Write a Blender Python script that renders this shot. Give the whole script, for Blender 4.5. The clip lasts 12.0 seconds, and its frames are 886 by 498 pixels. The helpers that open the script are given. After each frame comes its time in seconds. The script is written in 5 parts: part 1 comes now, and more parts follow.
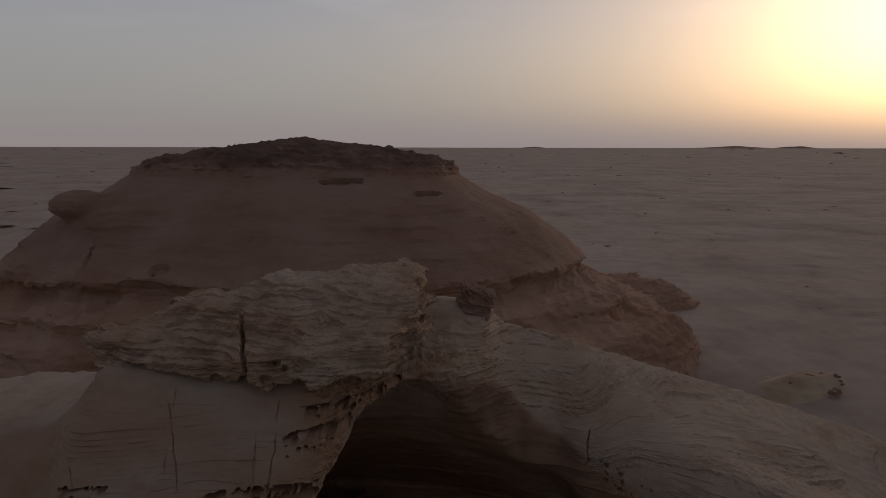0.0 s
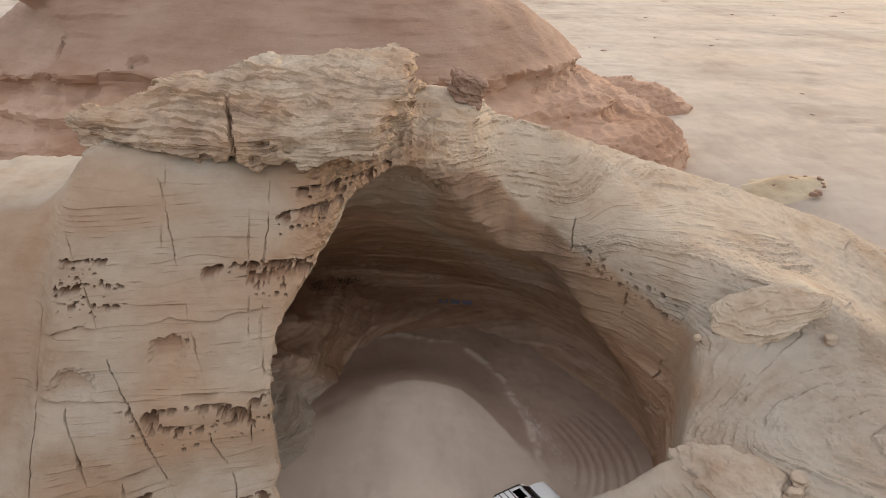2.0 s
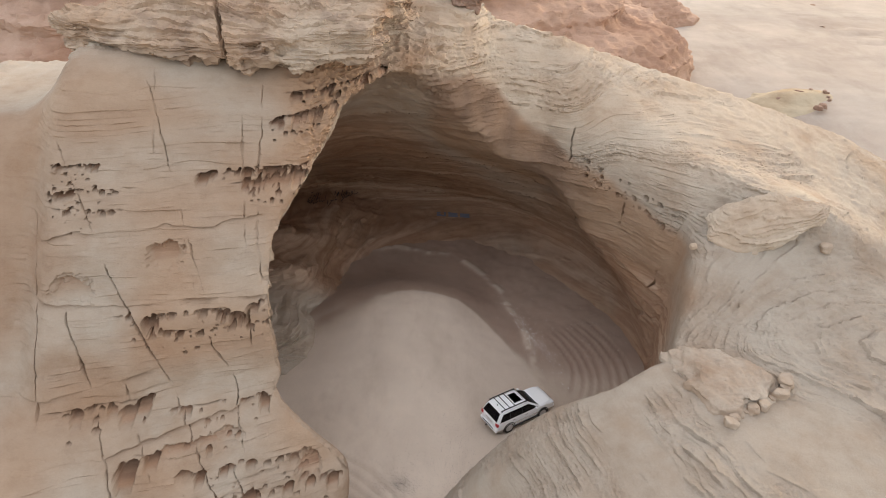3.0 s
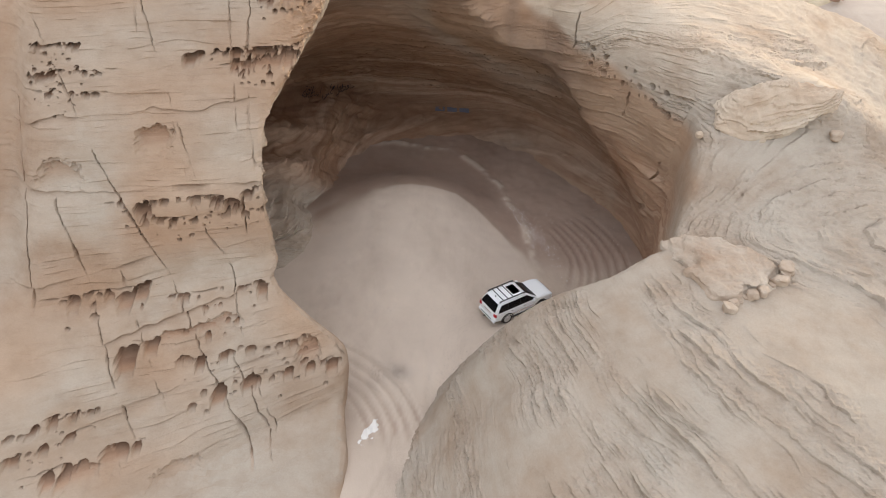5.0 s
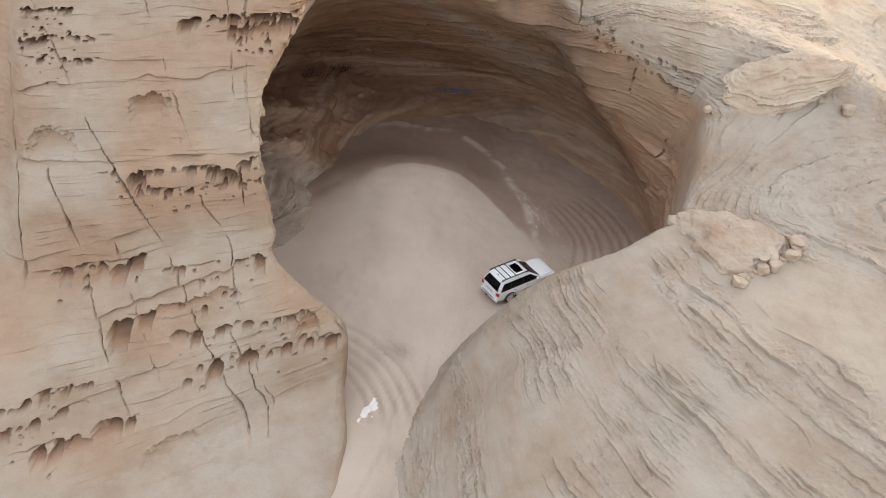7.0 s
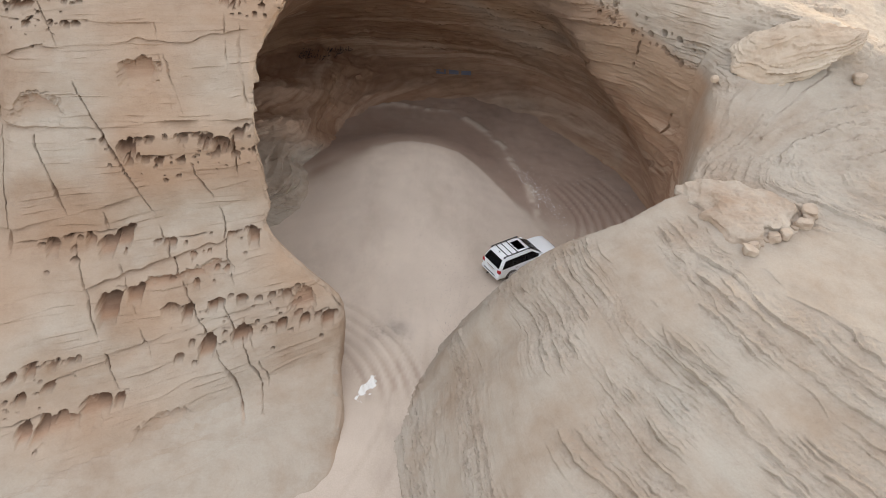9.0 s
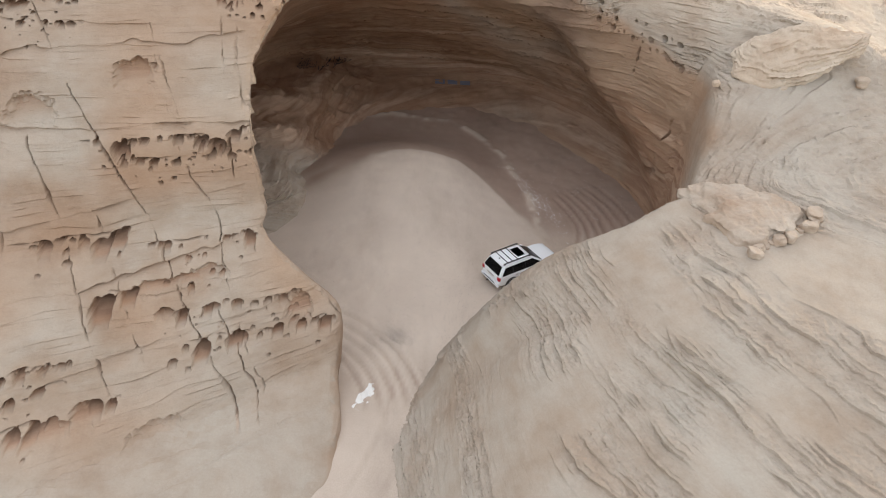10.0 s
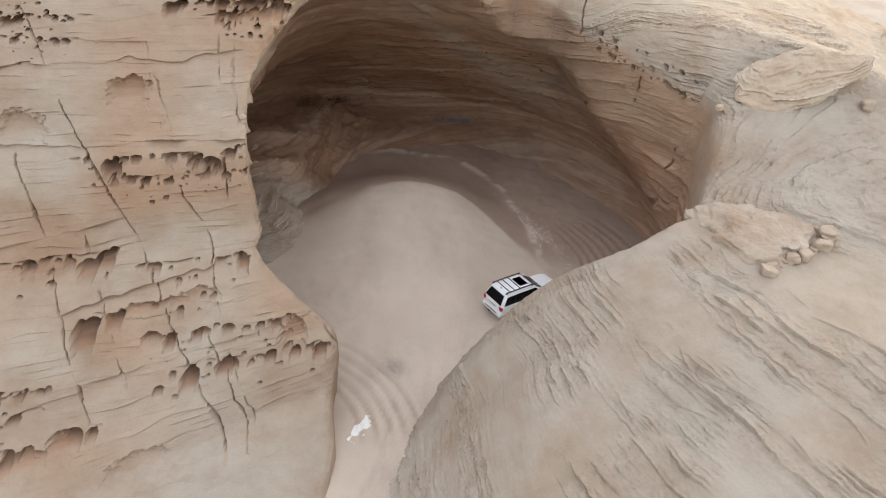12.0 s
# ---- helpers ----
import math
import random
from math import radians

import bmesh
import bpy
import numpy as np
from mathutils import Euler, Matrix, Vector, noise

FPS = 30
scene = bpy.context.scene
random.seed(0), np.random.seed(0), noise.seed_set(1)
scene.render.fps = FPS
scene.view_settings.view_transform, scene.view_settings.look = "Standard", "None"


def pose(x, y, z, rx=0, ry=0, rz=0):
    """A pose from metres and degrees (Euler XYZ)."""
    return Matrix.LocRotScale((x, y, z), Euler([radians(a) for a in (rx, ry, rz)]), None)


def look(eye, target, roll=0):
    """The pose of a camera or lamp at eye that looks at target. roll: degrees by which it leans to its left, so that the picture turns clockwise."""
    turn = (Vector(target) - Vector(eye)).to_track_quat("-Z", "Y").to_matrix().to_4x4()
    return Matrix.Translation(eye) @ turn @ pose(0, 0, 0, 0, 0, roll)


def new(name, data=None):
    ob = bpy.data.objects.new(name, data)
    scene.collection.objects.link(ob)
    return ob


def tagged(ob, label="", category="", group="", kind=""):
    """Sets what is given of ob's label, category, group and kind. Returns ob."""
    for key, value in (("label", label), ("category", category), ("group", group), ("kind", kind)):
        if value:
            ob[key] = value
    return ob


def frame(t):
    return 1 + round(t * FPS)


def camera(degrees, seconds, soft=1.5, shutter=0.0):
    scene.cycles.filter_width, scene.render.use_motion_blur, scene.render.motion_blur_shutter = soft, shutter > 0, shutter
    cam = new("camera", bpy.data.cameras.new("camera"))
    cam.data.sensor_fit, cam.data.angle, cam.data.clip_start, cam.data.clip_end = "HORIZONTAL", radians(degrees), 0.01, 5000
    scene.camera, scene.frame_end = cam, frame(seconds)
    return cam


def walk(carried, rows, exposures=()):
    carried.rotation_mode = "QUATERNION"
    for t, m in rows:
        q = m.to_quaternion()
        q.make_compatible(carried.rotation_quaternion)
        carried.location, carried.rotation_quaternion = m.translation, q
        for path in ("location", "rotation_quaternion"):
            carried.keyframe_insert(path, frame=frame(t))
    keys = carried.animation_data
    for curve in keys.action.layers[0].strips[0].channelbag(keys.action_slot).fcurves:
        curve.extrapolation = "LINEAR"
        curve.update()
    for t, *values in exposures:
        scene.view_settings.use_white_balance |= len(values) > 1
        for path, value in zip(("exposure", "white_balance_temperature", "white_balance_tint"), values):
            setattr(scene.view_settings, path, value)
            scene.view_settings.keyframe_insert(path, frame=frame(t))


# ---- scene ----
cam = camera(65.0, 12.0, soft=0.55)
PATH = [
    (0, (0.011, 1.034, 37.469), (0.01, 3.013, 37.176), 0.1),
    (0.5, (-0.077, 1.068, 36.934), (-0.063, 3.014, 36.47), 0.5),
    (1, (-0.046, 0.973, 36.503), (-0.028, 2.883, 35.909), 0.9),
    (1.5, (-0.063, 0.927, 36.099), (-0.037, 2.798, 35.393), 1.0),
    (2, (-0.072, 0.875, 35.729), (-0.038, 2.704, 34.921), 1.0),
    (2.5, (-0.004, 0.784, 35.319), (0.033, 2.567, 34.414), 1.1),
    (3, (0.079, 0.697, 34.951), (0.118, 2.422, 33.94), 1.2),
    (3.5, (0.133, 0.731, 34.664), (0.177, 2.386, 33.542), 1.3),
    (5.5, (0.172, 0.723, 33.136), (0.214, 2.298, 31.905), 1.4),
    (6, (0.165, 0.714, 32.809), (0.208, 2.287, 31.574), 1.5),
    (6.5, (0.134, 0.728, 32.443), (0.176, 2.298, 31.206), 1.5),
    (7, (0.114, 0.767, 32.088), (0.156, 2.334, 30.847), 1.6),
    (9, (0.095, 0.756, 30.172), (0.14, 2.323, 28.93), 1.6),
    (9.5, (0.056, 0.782, 29.753), (0.103, 2.362, 28.527), 1.7),
    (10, (0.051, 0.814, 29.247), (0.101, 2.412, 28.045), 1.7),
    (10.5, (0.032, 0.823, 28.728), (0.082, 2.439, 27.551), 1.7),
    (11, (0.049, 0.829, 28.179), (0.101, 2.464, 27.029), 1.7),
    (11.5, (0.039, 0.859, 27.633), (0.09, 2.519, 26.518), 1.6),
    (12, (0.04, 0.882, 27.126), (0.091, 2.571, 26.056), 1.6),
]
EXPO = [(0.0, -0.72, 6500, 26), (0.5, 0.2, 6800, 30), (1.0, 1.18, 7000, 22), (1.5, 2.05, 6780, 15), (2.0, 2.35, 6750, 13), (2.5, 2.52, 6680, 12), (3.5, 2.78, 6550, 12), (5.5, 2.92, 6450, 11), (12.0, 2.93, 6380, 10)]
walk(cam, [(t, look(eye, target, roll)) for t, eye, target, roll in PATH], EXPO)

# ---- world and sun: hazy sunset, sun low to the north-east ----
SUN_AZ, SUN_EL = radians(36), radians(7)
world = bpy.data.worlds.new("world")
scene.world = world
world.use_nodes = True
wn, wl = world.node_tree.nodes, world.node_tree.links
sky = wn.new("ShaderNodeTexSky")
sky.sky_type, sky.sun_disc = "NISHITA", False
sky.sun_elevation, sky.sun_rotation = SUN_EL, SUN_AZ
sky.dust_density, sky.air_density, sky.ozone_density = 6.0, 1.0, 1.5
wn["Background"].inputs["Strength"].default_value = 0.055
wl.new(sky.outputs["Color"], wn["Background"].inputs["Color"])
# the veil of dust that fills the whole sky: rosy at the horizon, grey overhead
coord, split = wn.new("ShaderNodeTexCoord"), wn.new("ShaderNodeSeparateXYZ")
# by elevation: a bright rosy band near the horizon, dull grey above it
veil = wn.new("ShaderNodeValToRGB")
veil.color_ramp.elements[0].position, veil.color_ramp.elements[0].color = 0.0, (0.43, 0.405, 0.375, 1)
veil.color_ramp.elements[1].position, veil.color_ramp.elements[1].color = 0.8, (0.148, 0.139, 0.132, 1)
for at, colour in ((0.06, (0.41, 0.445, 0.405)), (0.14, (0.405, 0.445, 0.42)), (0.21, (0.365, 0.41, 0.42)), (0.32, (0.22, 0.22, 0.22)), (0.5, (0.135, 0.128, 0.122))):
    veil.color_ramp.elements.new(at).color = (*colour, 1)
# by bearing: the side away from the sun is duller
away = wn.new("ShaderNodeMapRange")
away.inputs["From Min"].default_value, away.inputs["From Max"].default_value = -0.1, 0.7
away.inputs["To Min"].default_value, away.inputs["To Max"].default_value = 0.0, 1.0
away.interpolation_type = "SMOOTHSTEP"
dull = wn.new("ShaderNodeMix")
dull.data_type = "RGBA"
rear = wn.new("ShaderNodeValToRGB")
rear.color_ramp.elements[0].position, rear.color_ramp.elements[0].color = 0.0, (0.15, 0.137, 0.122, 1)
rear.color_ramp.elements[1].position, rear.color_ramp.elements[1].color = 0.8, (0.148, 0.139, 0.132, 1)
rear.color_ramp.elements.new(0.35).color = (0.145, 0.135, 0.125, 1)
wl.new(split.outputs["Z"], rear.inputs[0])
wl.new(rear.outputs[0], dull.inputs["A"])
wl.new(away.outputs[0], dull.inputs["Factor"])
wl.new(veil.outputs[0], dull.inputs["B"])
wisp, wisp_map = wn.new("ShaderNodeTexNoise"), wn.new("ShaderNodeMapping")
wisp_map.inputs["Scale"].default_value = (3, 3, 14)
wisp.inputs["Scale"].default_value, wisp.inputs["Detail"].default_value = 2.0, 7.0
wisp_ramp = wn.new("ShaderNodeMapRange")
wisp_ramp.inputs["From Min"].default_value, wisp_ramp.inputs["From Max"].default_value = 0.52, 0.8
wisp_ramp.inputs["To Min"].default_value, wisp_ramp.inputs["To Max"].default_value = 1.0, 1.35
high = wn.new("ShaderNodeMapRange")
high.inputs["From Min"].default_value, high.inputs["From Max"].default_value = 0.14, 0.24
wmix = wn.new("ShaderNodeMix")
wmix.inputs["A"].default_value = 1.0
veil_bg, add = wn.new("ShaderNodeBackground"), wn.new("ShaderNodeAddShader")
wl.new(coord.outputs["Generated"], split.inputs[0])
wl.new(split.outputs["Z"], veil.inputs[0])
wl.new(split.outputs["Z"], high.inputs["Value"])
wl.new(coord.outputs["Generated"], wisp_map.inputs["Vector"])
wl.new(wisp_map.outputs[0], wisp.inputs["Vector"])
wl.new(wisp.outputs["Fac"], wisp_ramp.inputs["Value"])
wl.new(high.outputs[0], wmix.inputs["Factor"])
wl.new(wisp_ramp.outputs[0], wmix.inputs["B"])
wl.new(split.outputs["Y"], away.inputs["Value"])
wl.new(dull.outputs["Result"], veil_bg.inputs["Color"])
wl.new(wmix.outputs["Result"], veil_bg.inputs["Strength"])
wl.new(wn["Background"].outputs[0], add.inputs[0])
wl.new(veil_bg.outputs[0], add.inputs[1])
wl.new(add.outputs[0], wn["World Output"].inputs["Surface"])
sun = new("sun", bpy.data.lights.new("sun", "SUN"))
sun.data.energy, sun.data.angle, sun.data.color = 0.08, radians(12), (1.0, 0.80, 0.60)
sun_way = Vector((math.sin(SUN_AZ) * math.cos(SUN_EL), math.cos(SUN_AZ) * math.cos(SUN_EL), math.sin(SUN_EL)))
sun.matrix_world = look(sun_way * 100, (0, 0, 0))


# ---- noise and implicit-surface tools ----
LATTICE = np.random.RandomState(7).rand(64, 64, 64).astype(np.float32) * 2 - 1


def vnoise(x, y, z, scale, shift=0.0):
    """Smooth value noise in -1..1 with cells of the given size in metres."""
    out = 0
    p = [np.asarray(a, np.float32) / scale + shift + 11.3 * k for k, a in enumerate((x, y, z))]
    i = [np.floor(a).astype(np.int32) for a in p]
    f = [a - b for a, b in zip(p, i)]
    f = [a * a * (3 - 2 * a) for a in f]
    i0, i1 = [a & 63 for a in i], [(a + 1) & 63 for a in i]
    for cx in (0, 1):
        wx = f[0] if cx else 1 - f[0]
        ix = i1[0] if cx else i0[0]
        for cy in (0, 1):
            wy = wx * (f[1] if cy else 1 - f[1])
            iy = i1[1] if cy else i0[1]
            for cz in (0, 1):
                out = out + wy * (f[2] if cz else 1 - f[2]) * LATTICE[ix, iy, i1[2] if cz else i0[2]]
    return out


def fractal(x, y, z, scale, octaves=3, shift=0.0):
    out, amp = 0, 1.0
    for k in range(octaves):
        out = out + amp * vnoise(x, y, z, scale / 2 ** k, shift + 3.7 * k)
        amp *= 0.5
    return out


def smin(a, b, k):
    h = np.clip(0.5 + 0.5 * (b - a) / k, 0, 1)
    return b + (a - b) * h - k * h * (1 - h)


def smax(a, b, k):
    return -smin(-a, -b, k)


def step01(a, b, x):
    t = np.clip((x - a) / (b - a), 0, 1)
    return t * t * (3 - 2 * t)


def side_of(line, x, y):
    """Signed distance from an open line, positive on its right-hand side."""
    best = np.full(np.broadcast(x, y).shape, 1e9, np.float32)
    sign = np.ones_like(best)
    for (ax, ay), (bx, by) in zip(line[:-1], line[1:]):
        dx, dy = bx - ax, by - ay
        t = np.clip(((x - ax) * dx + (y - ay) * dy) / (dx * dx + dy * dy), 0, 1)
        px, py = x - ax - t * dx, y - ay - t * dy
        d = np.sqrt(px * px + py * py)
        side = np.where(dy * (x - ax) - dx * (y - ay) >= 0, 1.0, -1.0)
        near = d < best - 1e-4
        best, sign = np.where(near, d, best), np.where(near, side, sign)
    return best * sign


def surface(field, low, high, step):
    """Surface nets: the zero surface of field(x, y, z), which is negative inside, as vertices and quads."""
    axes = [np.arange(a, b + step, step, dtype=np.float32) for a, b in zip(low, high)]
    x, y, z = axes[0][:, None, None], axes[1][None, :, None], axes[2][None, None, :]
    f = np.broadcast_to(field(x, y, z), [len(a) for a in axes]).astype(np.float32)
    inside = f < 0
    n = [len(a) - 1 for a in axes]
    corner = [(i, j, k) for i in (0, 1) for j in (0, 1) for k in (0, 1)]
    count = sum(inside[i:n[0] + i, j:n[1] + j, k:n[2] + k].astype(np.int8) for i, j, k in corner)
    cells = np.argwhere((count > 0) & (count < 8))
    index = np.full(n, -1, np.int32)
    index[tuple(cells.T)] = np.arange(len(cells))
    val = {c: f[tuple((cells + c).T)] for c in corner}
    acc, num = np.zeros((len(cells), 3), np.float32), np.zeros(len(cells), np.float32)
    for c in corner:
        for axis in range(3):
            if c[axis] == 0:
                d = list(c)
                d[axis] = 1
                a, b = val[c], val[tuple(d)]
                cross = (a < 0) != (b < 0)
                t = np.where(cross, a / np.where(cross, a - b, 1), 0)
                p = np.tile(np.array(c, np.float32), (len(cells), 1))
                p[:, axis] = t
                acc += p * cross[:, None]
                num += cross
    verts = (cells + acc / num[:, None]) * step + np.array(low, np.float32)
    quads = []
    for axis in range(3):
        u, v = (axis + 1) % 3, (axis + 2) % 3
        sl0 = [slice(1, n[k]) for k in range(3)]
        sl1 = list(sl0)
        sl0[axis], sl1[axis] = slice(0, n[axis]), slice(1, n[axis] + 1)
        a, b = inside[tuple(sl0)], inside[tuple(sl1)]
        base = np.array([1, 1, 1])
        base[axis] = 0
        for flag, flip in ((a & ~b, False), (~a & b, True)):
            e = np.argwhere(flag) + base
            du, dv = np.zeros(3, int), np.zeros(3, int)
            du[u], dv[v] = 1, 1
            q = np.stack([index[tuple((e - o).T)] for o in (du * 0, du, du + dv, dv)], 1)
            quads.append(q[:, ::-1] if flip else q)
    quads = np.concatenate(quads)
    return verts, quads[(quads >= 0).all(1)]


def split_quads(verts, quads):
    """Each quad into four."""
    e = np.stack([quads, np.roll(quads, -1, 1)], 2).reshape(-1, 2)
    key = np.sort(e, 1)
    uniq, inv = np.unique(key[:, 0].astype(np.int64) * len(verts) + key[:, 1], return_inverse=True)
    mids = (verts[uniq // len(verts)] + verts[uniq % len(verts)]) / 2
    mid = inv.reshape(-1, 4) + len(verts)
    cen = np.arange(len(quads)) + len(verts) + len(mids)
    out = np.concatenate([verts, mids, verts[quads].mean(1)])
    parts = [np.stack([quads[:, k], mid[:, k], cen, mid[:, k - 1]], 1) for k in range(4)]
    return out, np.concatenate(parts)


def split_some(verts, quads, chosen):
    """The chosen quads into four. Also gives the seam: the new vertices on edges shared with the rest, and their two ends."""
    out, fine = split_quads(verts, quads[chosen])
    rest = quads[~chosen]
    def keys(q):
        e = np.sort(np.stack([q, np.roll(q, -1, 1)], 2).reshape(-1, 2), 1)
        return e[:, 0].astype(np.int64) * len(verts) + e[:, 1]
    uniq = np.unique(keys(quads[chosen]))
    shared = np.isin(uniq, keys(rest))
    seam = (np.nonzero(shared)[0] + len(verts), uniq[shared] // len(verts), uniq[shared] % len(verts))
    return out, np.concatenate([rest, fine]), seam


def relax(verts, quads, rounds):
    for _ in range(rounds):
        acc, num = np.zeros_like(verts), np.zeros(len(verts), np.float32)
        c = verts[quads].mean(1)
        for k in range(4):
            np.add.at(acc, quads[:, k], c)
            np.add.at(num, quads[:, k], 1)
        verts = np.where(num[:, None] > 0, acc / np.maximum(num, 1)[:, None], verts)
    return verts


def normals_of(verts, quads):
    a = verts[quads[:, 2]] - verts[quads[:, 0]]
    b = verts[quads[:, 3]] - verts[quads[:, 1]]
    face = np.cross(a, b)
    out = np.stack([sum(np.bincount(quads[:, k], face[:, ax], len(verts)) for k in range(4)) for ax in range(3)], 1)
    return out / np.maximum(np.linalg.norm(out, axis=1, keepdims=True), 1e-9)


def mesh_of(name, verts, quads, material, smooth=True):
    me = bpy.data.meshes.new(name)
    me.vertices.add(len(verts))
    me.vertices.foreach_set("co", np.asarray(verts, np.float32).ravel())
    quads = np.asarray(quads, np.int32)
    k = quads.shape[1]
    me.loops.add(len(quads) * k)
    me.loops.foreach_set("vertex_index", quads.ravel())
    me.polygons.add(len(quads))
    me.polygons.foreach_set("loop_start", np.arange(len(quads), dtype=np.int32) * k)
    me.polygons.foreach_set("loop_total", np.full(len(quads), k, np.int32))
    me.polygons.foreach_set("use_smooth", np.full(len(quads), smooth))
    me.update(calc_edges=True)
    me.materials.append(material)
    return me


from mathutils.bvhtree import BVHTree


# ---- materials ----
def material(name):
    m = bpy.data.materials.new(name)
    m.use_nodes = True
    return m, m.node_tree.nodes, m.node_tree.links, m.node_tree.nodes["Principled BSDF"]


def plain(name, colour, rough=0.5, metal=0.0):
    m, n, l, b = material(name)
    b.inputs["Base Color"].default_value = (*colour, 1)
    b.inputs["Roughness"].default_value, b.inputs["Metallic"].default_value = rough, metal
    return m


def noise_node(n, l, scale, stretch=(1, 1, 1), detail=6.0, rough=0.55, spin=(0, 0, 0)):
    co, mp, tx = n.new("ShaderNodeTexCoord"), n.new("ShaderNodeMapping"), n.new("ShaderNodeTexNoise")
    mp.inputs["Scale"].default_value = stretch
    mp.inputs["Rotation"].default_value = spin
    tx.inputs["Scale"].default_value, tx.inputs["Detail"].default_value, tx.inputs["Roughness"].default_value = scale, detail, rough
    l.new(co.outputs["Object"], mp.inputs["Vector"])
    l.new(mp.outputs["Vector"], tx.inputs["Vector"])
    return tx.outputs["Fac"]


def ramp(n, l, fac, stops):
    r = n.new("ShaderNodeValToRGB")
    e = r.color_ramp.elements
    e[0].position, e[0].color = stops[0][0], (*stops[0][1], 1)
    e[1].position, e[1].color = stops[-1][0], (*stops[-1][1], 1)
    for p, c in stops[1:-1]:
        e.new(p).color = (*c, 1)
    l.new(fac, r.inputs[0])
    return r.outputs[0]


def blend(n, l, fac, a, b, mode="MIX"):
    m = n.new("ShaderNodeMix")
    m.data_type, m.blend_type = "RGBA", mode
    for value, socket in ((fac, m.inputs["Factor"]), (a, m.inputs["A"]), (b, m.inputs["B"])):
        if isinstance(value, float):
            socket.default_value = value
        elif isinstance(value, tuple):
            socket.default_value = (*value, 1)
        else:
            l.new(value, socket)
    return m.outputs["Result"]


def math_node(n, l, op, a, b):
    m = n.new("ShaderNodeMath")
    m.operation = op
    for value, socket in ((a, m.inputs[0]), (b, m.inputs[1])):
        if isinstance(value, (int, float)):
            socket.default_value = value
        else:
            l.new(value, socket)
    return m.outputs[0]


def bump(n, l, b, height, strength, distance):
    k = n.new("ShaderNodeBump")
    k.inputs["Strength"].default_value, k.inputs["Distance"].default_value = strength, distance
    l.new(height, k.inputs["Height"])
    l.new(k.outputs[0], b.inputs["Normal"])


def attribute(n, name):
    a = n.new("ShaderNodeAttribute")
    a.attribute_name = name
    return a.outputs["Fac"]


def bed_noise(n, l, along, across, detail=5.0, rough=0.6, shift=0.0):
    """Noise drawn out along the bedding, which the mesh carries as its "bed" attribute."""
    co, sp, cb, tx = n.new("ShaderNodeTexCoord"), n.new("ShaderNodeSeparateXYZ"), n.new("ShaderNodeCombineXYZ"), n.new("ShaderNodeTexNoise")
    l.new(co.outputs["Object"], sp.inputs[0])
    l.new(math_node(n, l, "MULTIPLY", sp.outputs["X"], along), cb.inputs["X"])
    l.new(math_node(n, l, "MULTIPLY", sp.outputs["Y"], along), cb.inputs["Y"])
    l.new(math_node(n, l, "ADD", math_node(n, l, "MULTIPLY", attribute(n, "bed"), across), shift), cb.inputs["Z"])
    tx.inputs["Scale"].default_value, tx.inputs["Detail"].default_value, tx.inputs["Roughness"].default_value = 1.0, detail, rough
    l.new(cb.outputs[0], tx.inputs["Vector"])
    return tx.outputs["Fac"]


